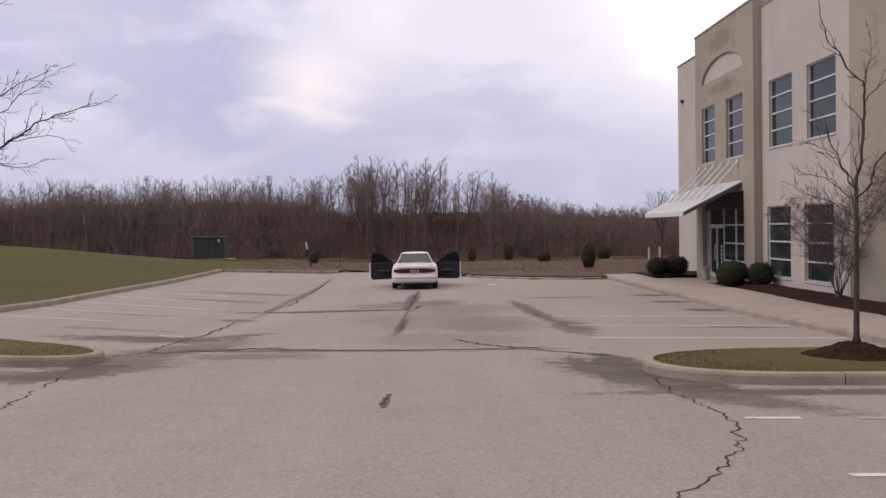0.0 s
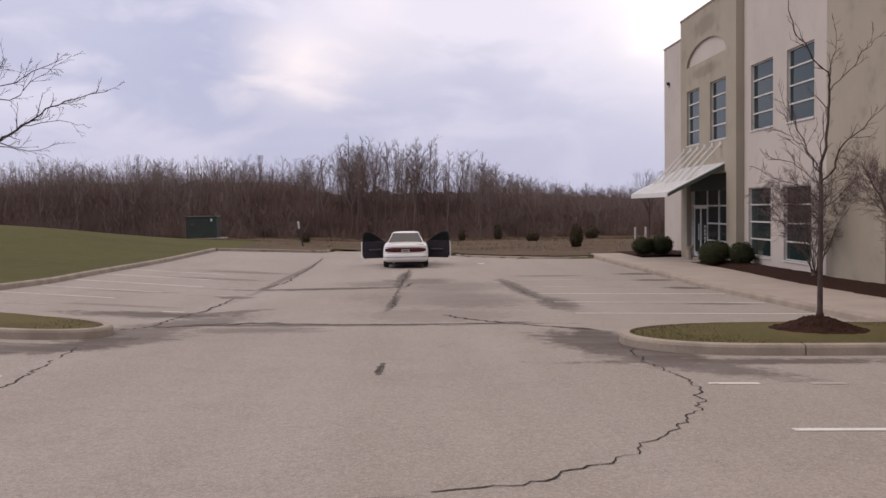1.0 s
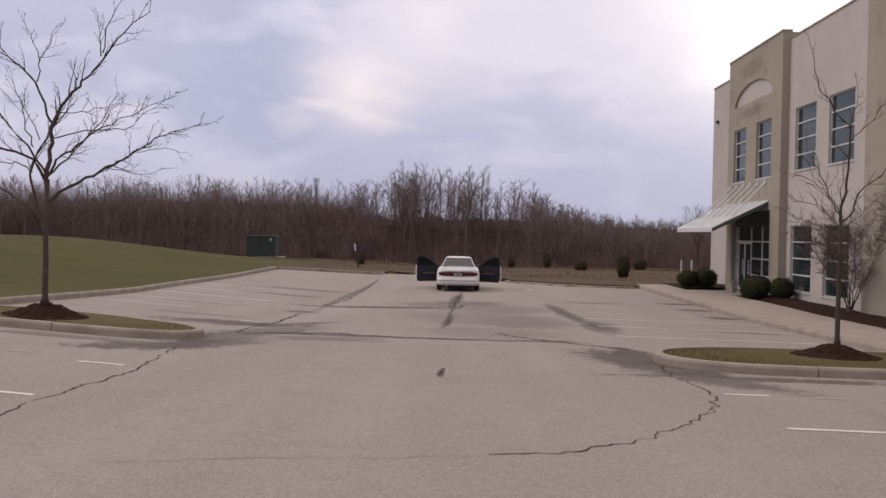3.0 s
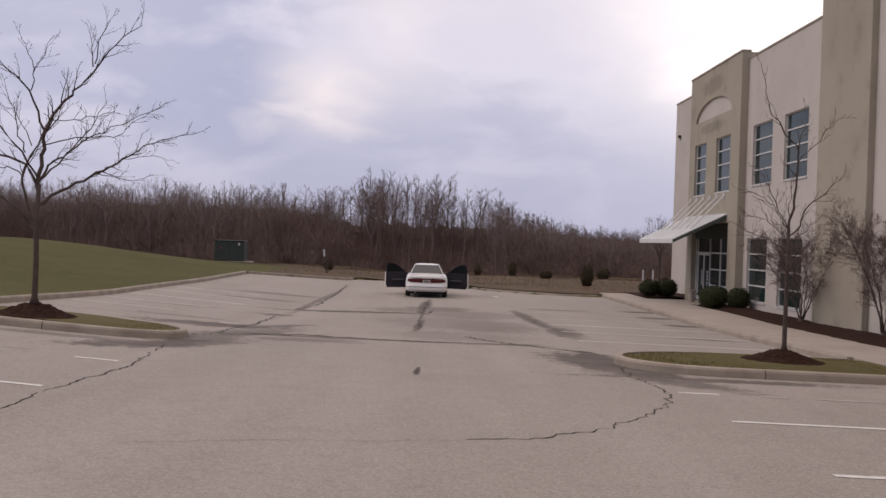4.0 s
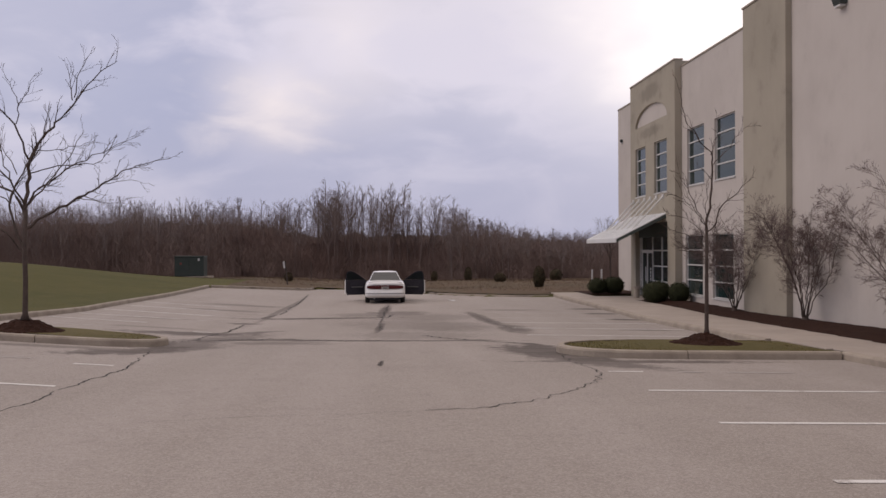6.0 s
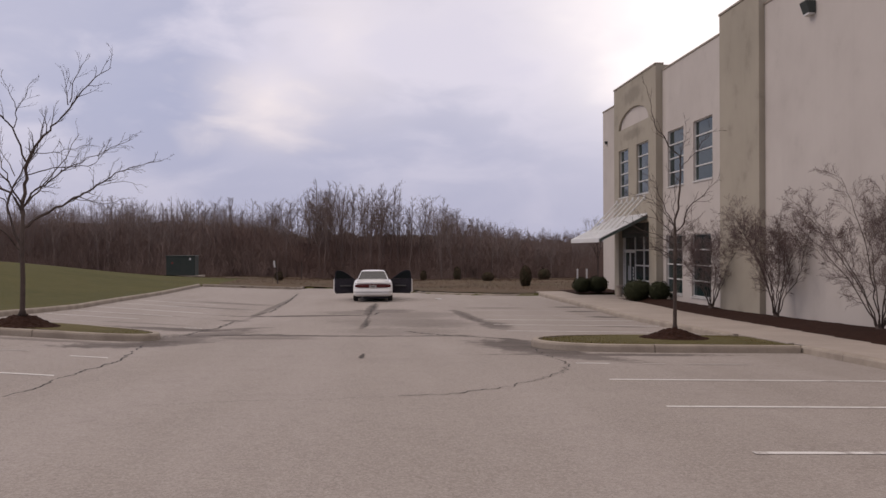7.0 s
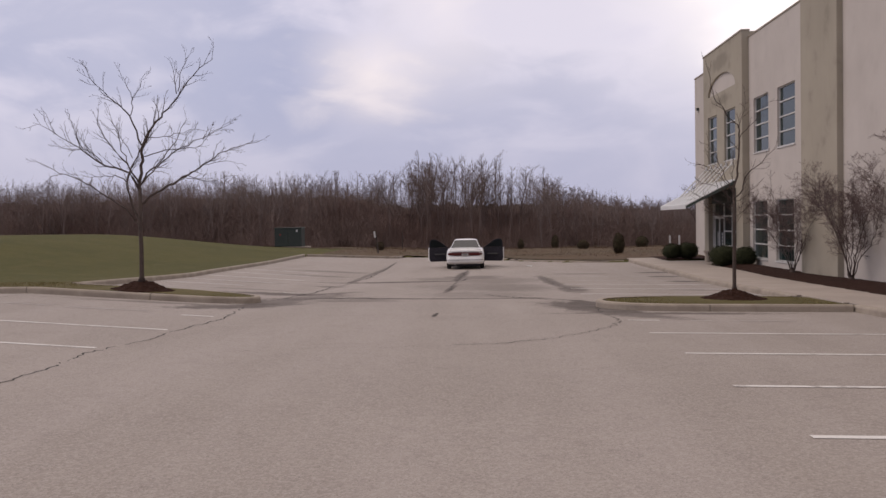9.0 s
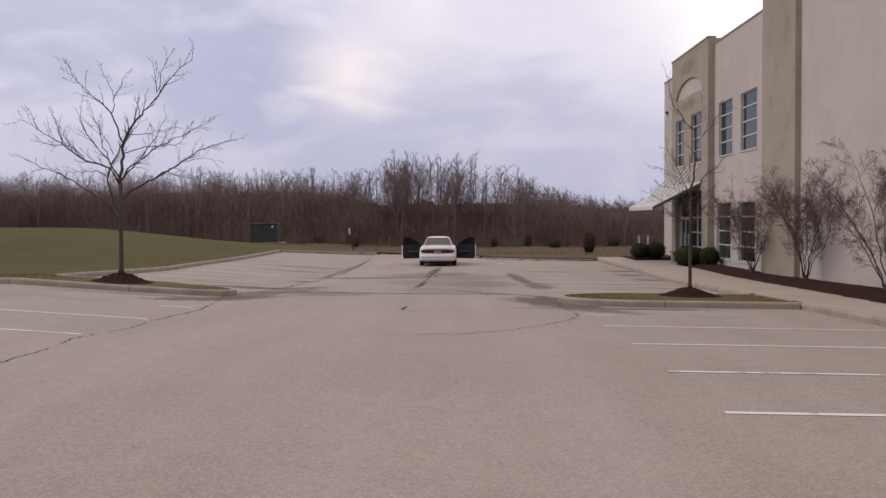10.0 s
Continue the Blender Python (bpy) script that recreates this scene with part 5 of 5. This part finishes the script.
def bare_tree(seed, slim):
    """Unit-high leafless tree as points and triangles: a trunk, upswept limbs, sprays of fine twigs."""
    rng = random.Random(seed)
    verts, faces = [], []

    def blade(a, b, r):
        d = (b - a).normalized()
        e = d.orthogonal().normalized()
        e.rotate(Matrix.Rotation(rng.uniform(0, 6.283), 3, d))
        k0 = len(verts)
        verts.extend((a - e * r, a + e * r, b))
        faces.append((k0, k0 + 1, k0 + 2))

    def stick(a, b, r0, r1):
        d = (b - a).normalized()
        e = d.orthogonal().normalized()
        f = d.cross(e)
        k0 = len(verts)
        for p, r in ((a, r0), (b, r1)):
            for k in range(3):
                t = 2.094 * k
                verts.append(p + e * (r * math.cos(t)) + f * (r * math.sin(t)))
        for k in range(3):
            j = (k + 1) % 3
            faces.append((k0 + k, k0 + j, k0 + 3 + j))
            faces.append((k0 + k, k0 + 3 + j, k0 + 3 + k))

    def aside(d, angle):
        s = d.orthogonal().normalized()
        s.rotate(Matrix.Rotation(rng.uniform(0, 6.283), 3, d))
        return (d * math.cos(angle) + s * math.sin(angle)).normalized()

    def leader(p, d, length, r, first, limbs):
        """One stem with limbs along it."""
        n, pts = 6, [p]
        for i in range(n):
            q = p + d * (length / n)
            stick(p, q, r * (1 - 0.75 * i / n), r * (1 - 0.75 * (i + 1) / n))
            d = (d + Vector((rng.gauss(0, 0.05), rng.gauss(0, 0.05), 0.04))).normalized()
            p = q
            pts.append(p)
        for k in range(limbs):
            u = first + (1 - first) * (k + rng.random()) / limbs
            i = min(n - 1, int(u * n))
            a = pts[i].lerp(pts[i + 1], u * n - i)
            out = aside((pts[i + 1] - pts[i]).normalized(), radians(rng.uniform(28, 55) if slim else rng.uniform(38, 68)))
            out = (out + Vector((0, 0, 0.35))).normalized()
            ln = (0.30 * (1.08 - u) + 0.06) * rng.uniform(0.7, 1.2) * (0.75 if slim else 1.0)
            b = a + out * ln
            stick(a, b, 0.0030 * (1.2 - u), 0.0008)
            for _ in range(8):
                w = rng.uniform(0.2, 1.0)
                a2 = a.lerp(b, w)
                o2 = (aside(out, radians(rng.uniform(22, 50))) + Vector((0, 0, 0.25))).normalized()
                b2 = a2 + o2 * ln * rng.uniform(0.3, 0.6)
                blade(a2, b2, 0.0011)
                for _ in range(5):
                    a3 = a2.lerp(b2, rng.uniform(0.3, 1.0))
                    blade(a3, a3 + aside(o2, radians(rng.uniform(20, 55))) * ln * rng.uniform(0.14, 0.30), 0.00062)

    up = Vector((rng.gauss(0, 0.03), rng.gauss(0, 0.03), 1)).normalized()
    if slim:
        leader(Vector((0, 0, 0)), up, 1.0, 0.0098, 0.36, 16)
    else:
        fork = up * rng.uniform(0.28, 0.42)
        stick(Vector((0, 0, 0)), fork, 0.0125, 0.0100)
        for k in range(3):
            leader(fork, aside(up, radians(rng.uniform(8, 26))), rng.uniform(0.5, 0.66), 0.0070, 0.12, 8)
    v = np.array([tuple(p) for p in verts])
    v /= v[:, 2].max()
    return v, np.array(faces)


def scatter(name, kinds, places, material, label, category):
    vs, fs, base = [], [], 0
    for i, (x, y, z, h, w, turn) in enumerate(places):
        v, f = kinds[i % len(kinds)]
        c, s = math.cos(turn), math.sin(turn)
        p = np.stack([(v[:, 0] * c - v[:, 1] * s) * w + x, (v[:, 0] * s + v[:, 1] * c) * w + y, v[:, 2] * h + z], 1)
        vs.append(p)
        fs.append(f + base)
        base += len(v)
    vs, fs = np.concatenate(vs), np.concatenate(fs)
    me = bpy.data.meshes.new(name)
    me.vertices.add(len(vs))
    me.vertices.foreach_set("co", vs.astype(np.float32).ravel())
    me.loops.add(3 * len(fs))
    me.loops.foreach_set("vertex_index", fs.astype(np.int32).ravel())
    me.polygons.add(len(fs))
    me.polygons.foreach_set("loop_start", np.arange(0, 3 * len(fs), 3, dtype=np.int32))
    me.update(calc_edges=True)
    ob = mesh_part(name, me, material)
    return tagged(ob, label, category, kind="stuff")


def bush_kind(seed):
    """A rounded tangle of fine stems and twigs, unit high."""
    rng = random.Random(seed)
    verts, faces = [], []

    def blade(a, b, r):
        e = Vector((rng.gauss(0, 1), rng.gauss(0, 1), 0.2)).normalized() * r
        k0 = len(verts)
        verts.extend((a - e, a + e, b))
        faces.append((k0, k0 + 1, k0 + 2))

    for _ in range(26):
        p = Vector((rng.gauss(0, 0.22), rng.gauss(0, 0.22), 0))
        d = Vector((p.x * 0.9 + rng.gauss(0, 0.25), p.y * 0.9 + rng.gauss(0, 0.25), 1)).normalized()
        q = p + d * rng.uniform(0.45, 0.95)
        blade(p, q, rng.uniform(0.003, 0.006))
        for _ in range(7):
            m = p.lerp(q, rng.uniform(0.25, 0.95))
            o = (d + Vector((rng.gauss(0, 0.6), rng.gauss(0, 0.6), 0.1))).normalized()
            m2 = m + o * rng.uniform(0.15, 0.34)
            blade(m, m2, 0.0028)
            for _ in range(2):
                m3 = m.lerp(m2, rng.uniform(0.3, 1.0))
                blade(m3, m3 + (o + Vector((rng.gauss(0, 0.6), rng.gauss(0, 0.6), 0))).normalized() * rng.uniform(0.08, 0.2), 0.0018)
    return np.array([tuple(p) for p in verts]), np.array(faces)


def wood_top(x, y):
    """Height of the treetops along the wood's front (for a front at about 105 m)."""
    h = lerp([(-90, 8.0), (-46, 8.3), (-36, 8.8), (-27, 8.4), (-21, 8.7), (-13, 8.4), (-8, 8.8), (-5.5, 10.6), (5, 10.6), (8, 8.6), (10, 7.4), (14, 6.4), (19, 5.4), (28, 5.0), (60, 5.5)], x * 110 / max(y, 60))
    return h


def build_woods():
    rng = random.Random(77)
    kinds = [bare_tree(100 + i, i % 3 != 1) for i in range(12)]
    places = []
    for i in range(760):
        front = rng.random() < 0.4
        y = rng.uniform(103, 112) if front else 116 + 30 * rng.random() ** 1.3
        x = rng.uniform(-0.66, 0.42) * (y + 10)
        u = x * 110 / y
        if -7 < u < 7 and rng.random() < 0.6:
            continue
        h = wood_top(x, y) * y / 106 * rng.uniform(0.84, 1.10) * (1.0 if rng.random() < 0.65 else rng.uniform(0.6, 0.85))
        places.append((x, y, land(x, y) - 0.2, h, h * rng.uniform(0.9, 1.25), rng.uniform(0, 6.28)))
    # tall grey trees straight ahead of the drive
    for i in range(30):
        y = rng.uniform(101, 118)
        x = rng.uniform(-7.5, 8.0) * y / 110
        h = rng.uniform(8.6, 11.9) * y / 106 * (1.0 - 0.018 * max(0.0, x - 2) ** 1.3)
        places.append((x, y, land(x, y) - 0.2, h, h * rng.uniform(0.9, 1.2), rng.uniform(0, 6.28)))
    # low round trees where the wood runs down towards the building
    for i in range(90):
        y = rng.uniform(112, 150)
        x = rng.uniform(8, 34) * y / 110
        h = wood_top(x, y) * y / 106 * rng.uniform(0.9, 1.12)
        places.append((x, y, land(x, y) - 0.2, h, h * rng.uniform(1.2, 1.7), rng.uniform(0, 6.28)))
    scatter("far_woods", kinds, places, M_WOODS, "bare grey-brown woods beyond the field", "woods")
    bushes = [bush_kind(200 + i) for i in range(8)]
    places = []
    for i in range(1500):
        y = 97 + 24 * rng.random()
        x = rng.uniform(-0.68, 0.44) * (y + 10)
        top = lerp([(-14, 0.72), (-6, 0.50), (6, 0.46), (12, 0.80)], x * 110 / y)
        h = min(9.0, wood_top(x, y)) * y / 108 * rng.uniform(0.32, top)
        if y < 102:
            h *= rng.uniform(0.25, 0.6)
        places.append((x, y, land(x, y) - 0.2, h, h * rng.uniform(0.8, 1.3), rng.uniform(0, 6.28)))
    # a fringe of brush that breaks the tops of the banks
    for i in range(1500):
        y = rng.choice((108, 122, 146)) + rng.uniform(0, 4)
        x = rng.uniform(-0.68, 0.44) * (y + 10)
        h = wood_top(x, y) * y / 106 * rng.uniform(0.58, 0.95) * lerp([(-16, 1.02), (-8, 0.70), (6, 0.60), (12, 1.1)], x * 110 / y)
        places.append((x, y, land(x, y) - 0.2, h, h * rng.uniform(0.5, 0.8), rng.uniform(0, 6.28)))
    scatter("thicket", bushes, places, M_THICKET, "dense leafless brown undergrowth at the wood's edge", "undergrowth")
    # the wood's depth: banks of brush, one behind the other, with ragged tops
    for k, (y0, share) in enumerate(((109, 0.50), (124, 0.53), (148, 0.54))):
        xs, rows, verts, faces = steps(-150, 100, 900), 9, [], []
        for x in xs:
            y = y0 + 3 * noise.noise((x * 0.07, k, 3))
            u = x * 110 / y
            top = wood_top(x, y) * y / 106 * share * lerp([(-18, 1.06), (-9, 0.76), (-5, 0.64), (5, 0.62), (12, 0.92), (20, 1.0)], u)
            top += 0.7 * noise.noise((x * 0.3, k, 1)) + 0.5 * noise.noise((x * 1.1, k, 1)) + 0.5 * noise.noise((x * 3.7, k, 1)) + 0.4 * noise.noise((x * 9.1, k, 1))
            for j in range(rows):
                w = j / (rows - 1)
                verts.append((x + 0.2 * noise.noise((x * 2, j, 5)), y + 0.9 * noise.noise((x * 0.5, j * 0.7, 6 + k)) + 0.4 * noise.noise((x * 2.1, j * 0.5, 9)) + 2.5 * w, -3.4 + (top + 2.6) * w))
        for i in range(len(xs) - 1):
            for j in range(rows - 1):
                a = i * rows + j
                faces.append((a, a + rows, a + rows + 1, a + 1))
        ob = raw("deep_woods_backdrop", verts, faces, M_BRUSH, None, "", True)
        tagged(ob, "brown mass of stems deep in the woods", "backdrop", kind="structure")
    # far-off woods ring added all round, mostly unseen, to darken window reflections
    verts, faces = [], []
    for i in range(241):
        a = radians(100 + 320 * i / 240)
        r = 150 + 12 * noise.noise((i * 0.21, 4, 0))
        top = 3.6 + 1.6 * noise.noise((i * 0.33, 8, 0)) + 1.2 * noise.noise((i * 1.3, 8, 0))
        for j in range(4):
            verts.append((r * math.cos(a), 30 + r * math.sin(a) + j, -3.5 + (top + 3.5) * j / 3))
    for i in range(240):
        for j in range(3):
            k = i * 4 + j
            faces.append((k, k + 4, k + 5, k + 1))
    tagged(raw("added_woods_ring", verts, faces, M_THICKET), "added brown woods ring that darkens the window reflections", "backdrop", kind="structure")
    # a bare tree past the building's far corner
    corner = empty("corner_tree")
    tagged(corner, "bare tree beyond the building's far corner", "tree")
    cx, cy, h = 20.3, 80.0, 6.2
    cz = land(cx, cy) - 0.1
    part("trunk", trunk_mesh([(cx, cy, cz), (cx, cy, cz + 0.3), (cx + 0.05, cy, cz + 1.6), (cx, cy, cz + 3.0)], [0.09, 0.08, 0.065, 0.045]), M_BARK, corner, "", True)
    vs, fs, base = [], [], 0
    for seed in (321, 323):
        v, f = bare_tree(seed, False)
        vs += [tuple(p) for p in v * np.array([h * 0.85, h * 0.85, h]) + np.array([cx, cy, cz])]
        fs += [tuple(int(k) + base for k in t) for t in f]
        base = len(vs)
    raw("crown", vs, fs, M_TWIG, corner)


build_grass()
build_woods()


# ---- small things ----
M_BOXGREEN = mottled("green_painted_steel", (0.030, 0.042, 0.036), (0.040, 0.052, 0.044), 2, 25, 0.5, 0.08)
M_SIGN = mottled("white_sign_face", (0.62, 0.62, 0.62), (0.52, 0.52, 0.52), 3, 30, 0.5, 0.05)
M_POST = mottled("dark_sign_post", (0.060, 0.045, 0.038), (0.085, 0.065, 0.055), 6, 40, 0.8, 0.2)
M_RED = mottled("red_mark", (0.22, 0.05, 0.04), (0.17, 0.04, 0.035), 3, 30, 0.6, 0.0)


def build_transformer():
    x, y = -14.9, 68.0
    z = land(x, y)
    t = empty("transformer_cabinet")
    tagged(t, "dark green steel transformer cabinet on a concrete pad", "cabinet")
    box_part("pad", x - 1.4, x + 1.5, y - 1.0, y + 1.2, z - 0.4, z + 0.10, M_CONCRETE, t, "concrete pad", 0.02)
    part("body", box(bmesh.new(), x - 1.12, x + 1.05, y - 0.6, y + 0.9, z + 0.102, z + 1.55, 0.03), M_BOXGREEN, t)
    part("lid", box(bmesh.new(), x - 1.17, x + 1.10, y - 0.66, y + 0.95, z + 1.552, z + 1.64, 0.03), M_BOXGREEN, t)
    for k in (-0.56, 0.5):
        part("door", box(bmesh.new(), x + k - 0.5, x + k + 0.5, y - 0.625, y - 0.602, z + 0.16, z + 1.48, 0.008), M_BOXGREEN, t)
    box_part("warning_label", x + 0.62, x + 0.76, y - 0.634, y - 0.627, z + 1.28, z + 1.46, M_SIGN, t, "small white label")
    box_part("warning_label", x - 0.72, x - 0.58, y - 0.634, y - 0.627, z + 1.0, z + 1.14, M_RED, t, "small faded red label")


def build_sign(x, y, h, lean, label, face):
    z = land(x, y)
    s = empty("sign_post")
    tagged(s, label, "sign")
    top = (x + lean, y, z + h)
    part("post", rod(bmesh.new(), (x, y, z - 0.2), top, 0.045, 0.04, 6), M_POST, s)
    if face:
        # the plate stands nearly edge-on to the drive
        bm = box(bmesh.new(), -0.13, 0.13, -0.008, 0.008, -0.21, 0.21, 0.004)
        for v in bm.verts:
            v.co = Matrix.Rotation(radians(62), 3, "Z") @ v.co
            v.co = Matrix.Rotation(math.atan2(lean, h), 3, "Y") @ v.co
            v.co += Vector((x + lean * 0.84 - 0.07, y - 0.06, z + h * 0.84))
        part("sign_plate", bm, M_SIGN, s, "weathered white plate")


build_transformer()
build_sign(-6.18, 53.9, 1.5, -0.17, "leaning dark post with a white sign plate by the drive", True)
build_sign(-5.97, 70.0, 1.6, 0.0, "thin dark post at the field's edge", False)
for i, (x, y) in enumerate(((11.75, 48.6), (12.3, 48.6))):
    b = empty("marker_post")
    tagged(b, "white marker post behind the shrubs", "post", "marker posts")
    z = land(x, y)
    part("pole", rod(bmesh.new(), (x, y, z - 0.2), (x, y, z + 1.1), 0.055, 0.05, 10), M_SIGN, b)
    part("cap", rod(bmesh.new(), (x, y, z + 1.1), (x, y, z + 1.15), 0.06, 0.03, 10), M_SIGN, b)


def build_ash_stand():
    x, y = 11.35, 37.4
    z = lot(x, y) + 0.154
    s = empty("litter_stand")
    tagged(s, "small pale litter stand at the entrance", "litter bin")
    part("pedestal", rod(bmesh.new(), (x, y, z), (x, y, z + 0.42), 0.14, 0.11, 12), M_CONCRETE, s)
    part("bowl", rod(bmesh.new(), (x, y, z + 0.42), (x, y, z + 0.54), 0.15, 0.2, 14), M_WALK, s)


build_ash_stand()


def build_litter():
    x, y = 2.97, 39.2
    bm = bmesh.new()
    bmesh.ops.create_grid(bm, x_segments=5, y_segments=4, size=0.5)
    for v in bm.verts:
        v.co = Vector((x + v.co.x * 0.30, y + v.co.y * 0.42, lot(x, y) + 0.012 + 0.03 * abs(noise.noise((v.co.x * 3, v.co.y * 3, 2)))))
    tagged(part("paper_scrap", bm, M_SIGN), "crumpled white paper scrap lying on the asphalt", "litter")


build_litter()


# ---- lines and cracks on the asphalt ----
def line_mark(x0, x1, y, material, slope=0.0):
    n = 10
    verts, faces = [], []
    for i in range(n + 1):
        x = x0 + (x1 - x0) * i / n
        yy = y + slope * (x - x0)
        for s in (-0.052, 0.052):
            verts.append((x, yy + s, lot(x, yy + s) + 0.005))
    for i in range(n):
        a = 2 * i
        faces.append((a, a + 2, a + 3, a + 1))
    raw("parking_line", verts, faces, material, ASPHALT)


for y, m in ((-6.6, M_PAINT), (-3.9, M_PAINT), (-1.08, M_PAINT), (1.24, M_PAINT), (4.06, M_PAINT), (6.80, M_PAINT), (17.75, M_PAINT), (20.6, M_PAINT), (23.4, M_PAINT), (26.2, M_FADED), (28.9, M_FADED)):
    line_mark(3.34 if y > 2 else 3.24, 8.22, y, m)
for x0, x1 in ((3.36, 3.93), (4.5, 4.9), (5.3, 6.4)):
    line_mark(x0, x1, 9.2, M_PAINT if x0 < 4 else M_FADED)
for y, x1, m in ((-0.9, -4.7, M_PAINT), (1.75, -4.7, M_PAINT), (4.48, -4.72, M_PAINT), (7.2, -4.62, M_PAINT), (18.75, -7.4, M_FADED), (21.35, -6.9, M_PAINT), (24.0, -6.5, M_PAINT), (26.65, -6.0, M_PAINT), (29.3, -6.2, M_PAINT), (32.0, -6.4, M_PAINT), (34.7, -6.4, M_FADED)):
    line_mark(-9.7, x1, y + 0.45 if y > 15 else y + 0.1, m, -0.1 if y > 15 else -0.02)
for x0, x1, y in ((-9.3, -8.2, 10.55), (-7.8, -6.1, 10.4), (-5.25, -4.62, 9.95), (-5.06, -4.56, 18.65)):
    line_mark(x0, x1, y, M_PAINT if x0 > -6 else M_FADED)
for y in (24.0, 26.65, 29.0):
    line_mark(-6.0, -4.6, y, M_FADED)


def crack(points, width, seed, jitter=0.05, material=None):
    """A jagged dark ribbon that widens and thins."""
    rng = random.Random(seed)
    path = resample([Vector((*p, 0)) for p in points], 0.09)
    verts, faces = [], []
    off = 0.0
    for i, p in enumerate(path):
        d = (path[min(i + 1, len(path) - 1)] - path[max(i - 1, 0)]).normalized()
        nor = Vector((-d.y, d.x, 0))
        off = 0.6 * off + rng.gauss(0, jitter)
        w = width * (0.55 + 0.75 * abs(noise.noise((i * 0.23, seed, 0)))) * rng.uniform(0.6, 1.25)
        for s in (-0.5, 0.5):
            q = p + nor * (off + s * w)
            verts.append((q.x, q.y, lot(q.x, q.y) + 0.006))
    for i in range(len(path) - 1):
        a = 2 * i
        faces.append((a, a + 2, a + 3, a + 1))
    raw("crack", verts, faces, material or M_CRACK, ASPHALT)


CRACKS = [
    ([(3.15, 12.2), (3.02, 10.9), (3.2, 9.9), (3.16, 9.0), (3.06, 8.3), (2.7, 7.5), (2.42, 7.0), (2.0, 6.45), (1.66, 5.85), (1.0, 5.25), (0.2, 4.95)], 0.027, 1, 0.035),
    ([(0.2, 4.95), (-0.4, 4.75), (-1.6, 4.53), (-2.75, 4.15)], 0.009, 2, 0.025),
    ([(-4.7, 12.6), (-4.5, 11.6), (-4.45, 10.8), (-4.32, 9.8), (-4.35, 9.0), (-4.42, 7.8), (-4.4, 6.8), (-4.4, 5.6), (-4.55, 4.5), (-4.6, 3.9), (-4.5, 3.0), (-4.45, 1.4), (-4.5, -2.0), (-4.4, -6.0)], 0.045, 3, 0.025),
    ([(-3.9, 15.8), (-2.8, 16.1), (-1.2, 15.75), (0.4, 15.7), (1.6, 15.85), (2.4, 15.3), (3.15, 14.8)], 0.09, 4, 0.03),
    ([(-4.4, 15.6), (-3.3, 15.75), (-2.2, 16.2)], 0.10, 5, 0.06),
    ([(0.75, 17.6), (0.95, 17.0), (1.25, 16.4), (1.7, 16.05), (2.3, 16.0)], 0.09, 6, 0.05),
    ([(-4.3, 46.0), (-4.15, 40.0), (-4.0, 33.0), (-3.95, 29.0), (-4.4, 26.5), (-4.46, 23.4), (-4.3, 20.5), (-4.21, 19.0), (-4.45, 17.2), (-4.45, 15.6), (-4.75, 14.9)], 0.08, 7, 0.03),
    ([(-4.4, 26.5), (-3.2, 26.2), (-1.7, 26.4), (-0.1, 26.7), (0.1, 28.0)], 0.10, 8, 0.03),
    ([(0.0, 36.0), (-0.15, 32.0), (-0.2, 29.0), (-0.3, 25.0), (-0.35, 21.0), (-0.3, 19.5)], 0.05, 9, 0.03),
    ([(2.6, 29.5), (3.0, 26.5), (3.1, 23.5), (3.3, 19.8)], 0.03, 10, 0.05),
]
M_SCUFF = mottled("tyre_scuff", (0.125, 0.105, 0.094), (0.085, 0.070, 0.062), 5, 50, 0.85, 0.3)
crack([(-0.29, 9.95), (-0.27, 10.4), (-0.25, 10.9)], 0.10, 12, 0.004, M_SCUFF)
crack([(-0.31, 10.1), (-0.29, 10.4), (-0.28, 10.6)], 0.09, 14, 0.004, M_SCUFF)
for pts_, w_, s_, j_ in CRACKS:
    crack(pts_, w_, s_, j_)
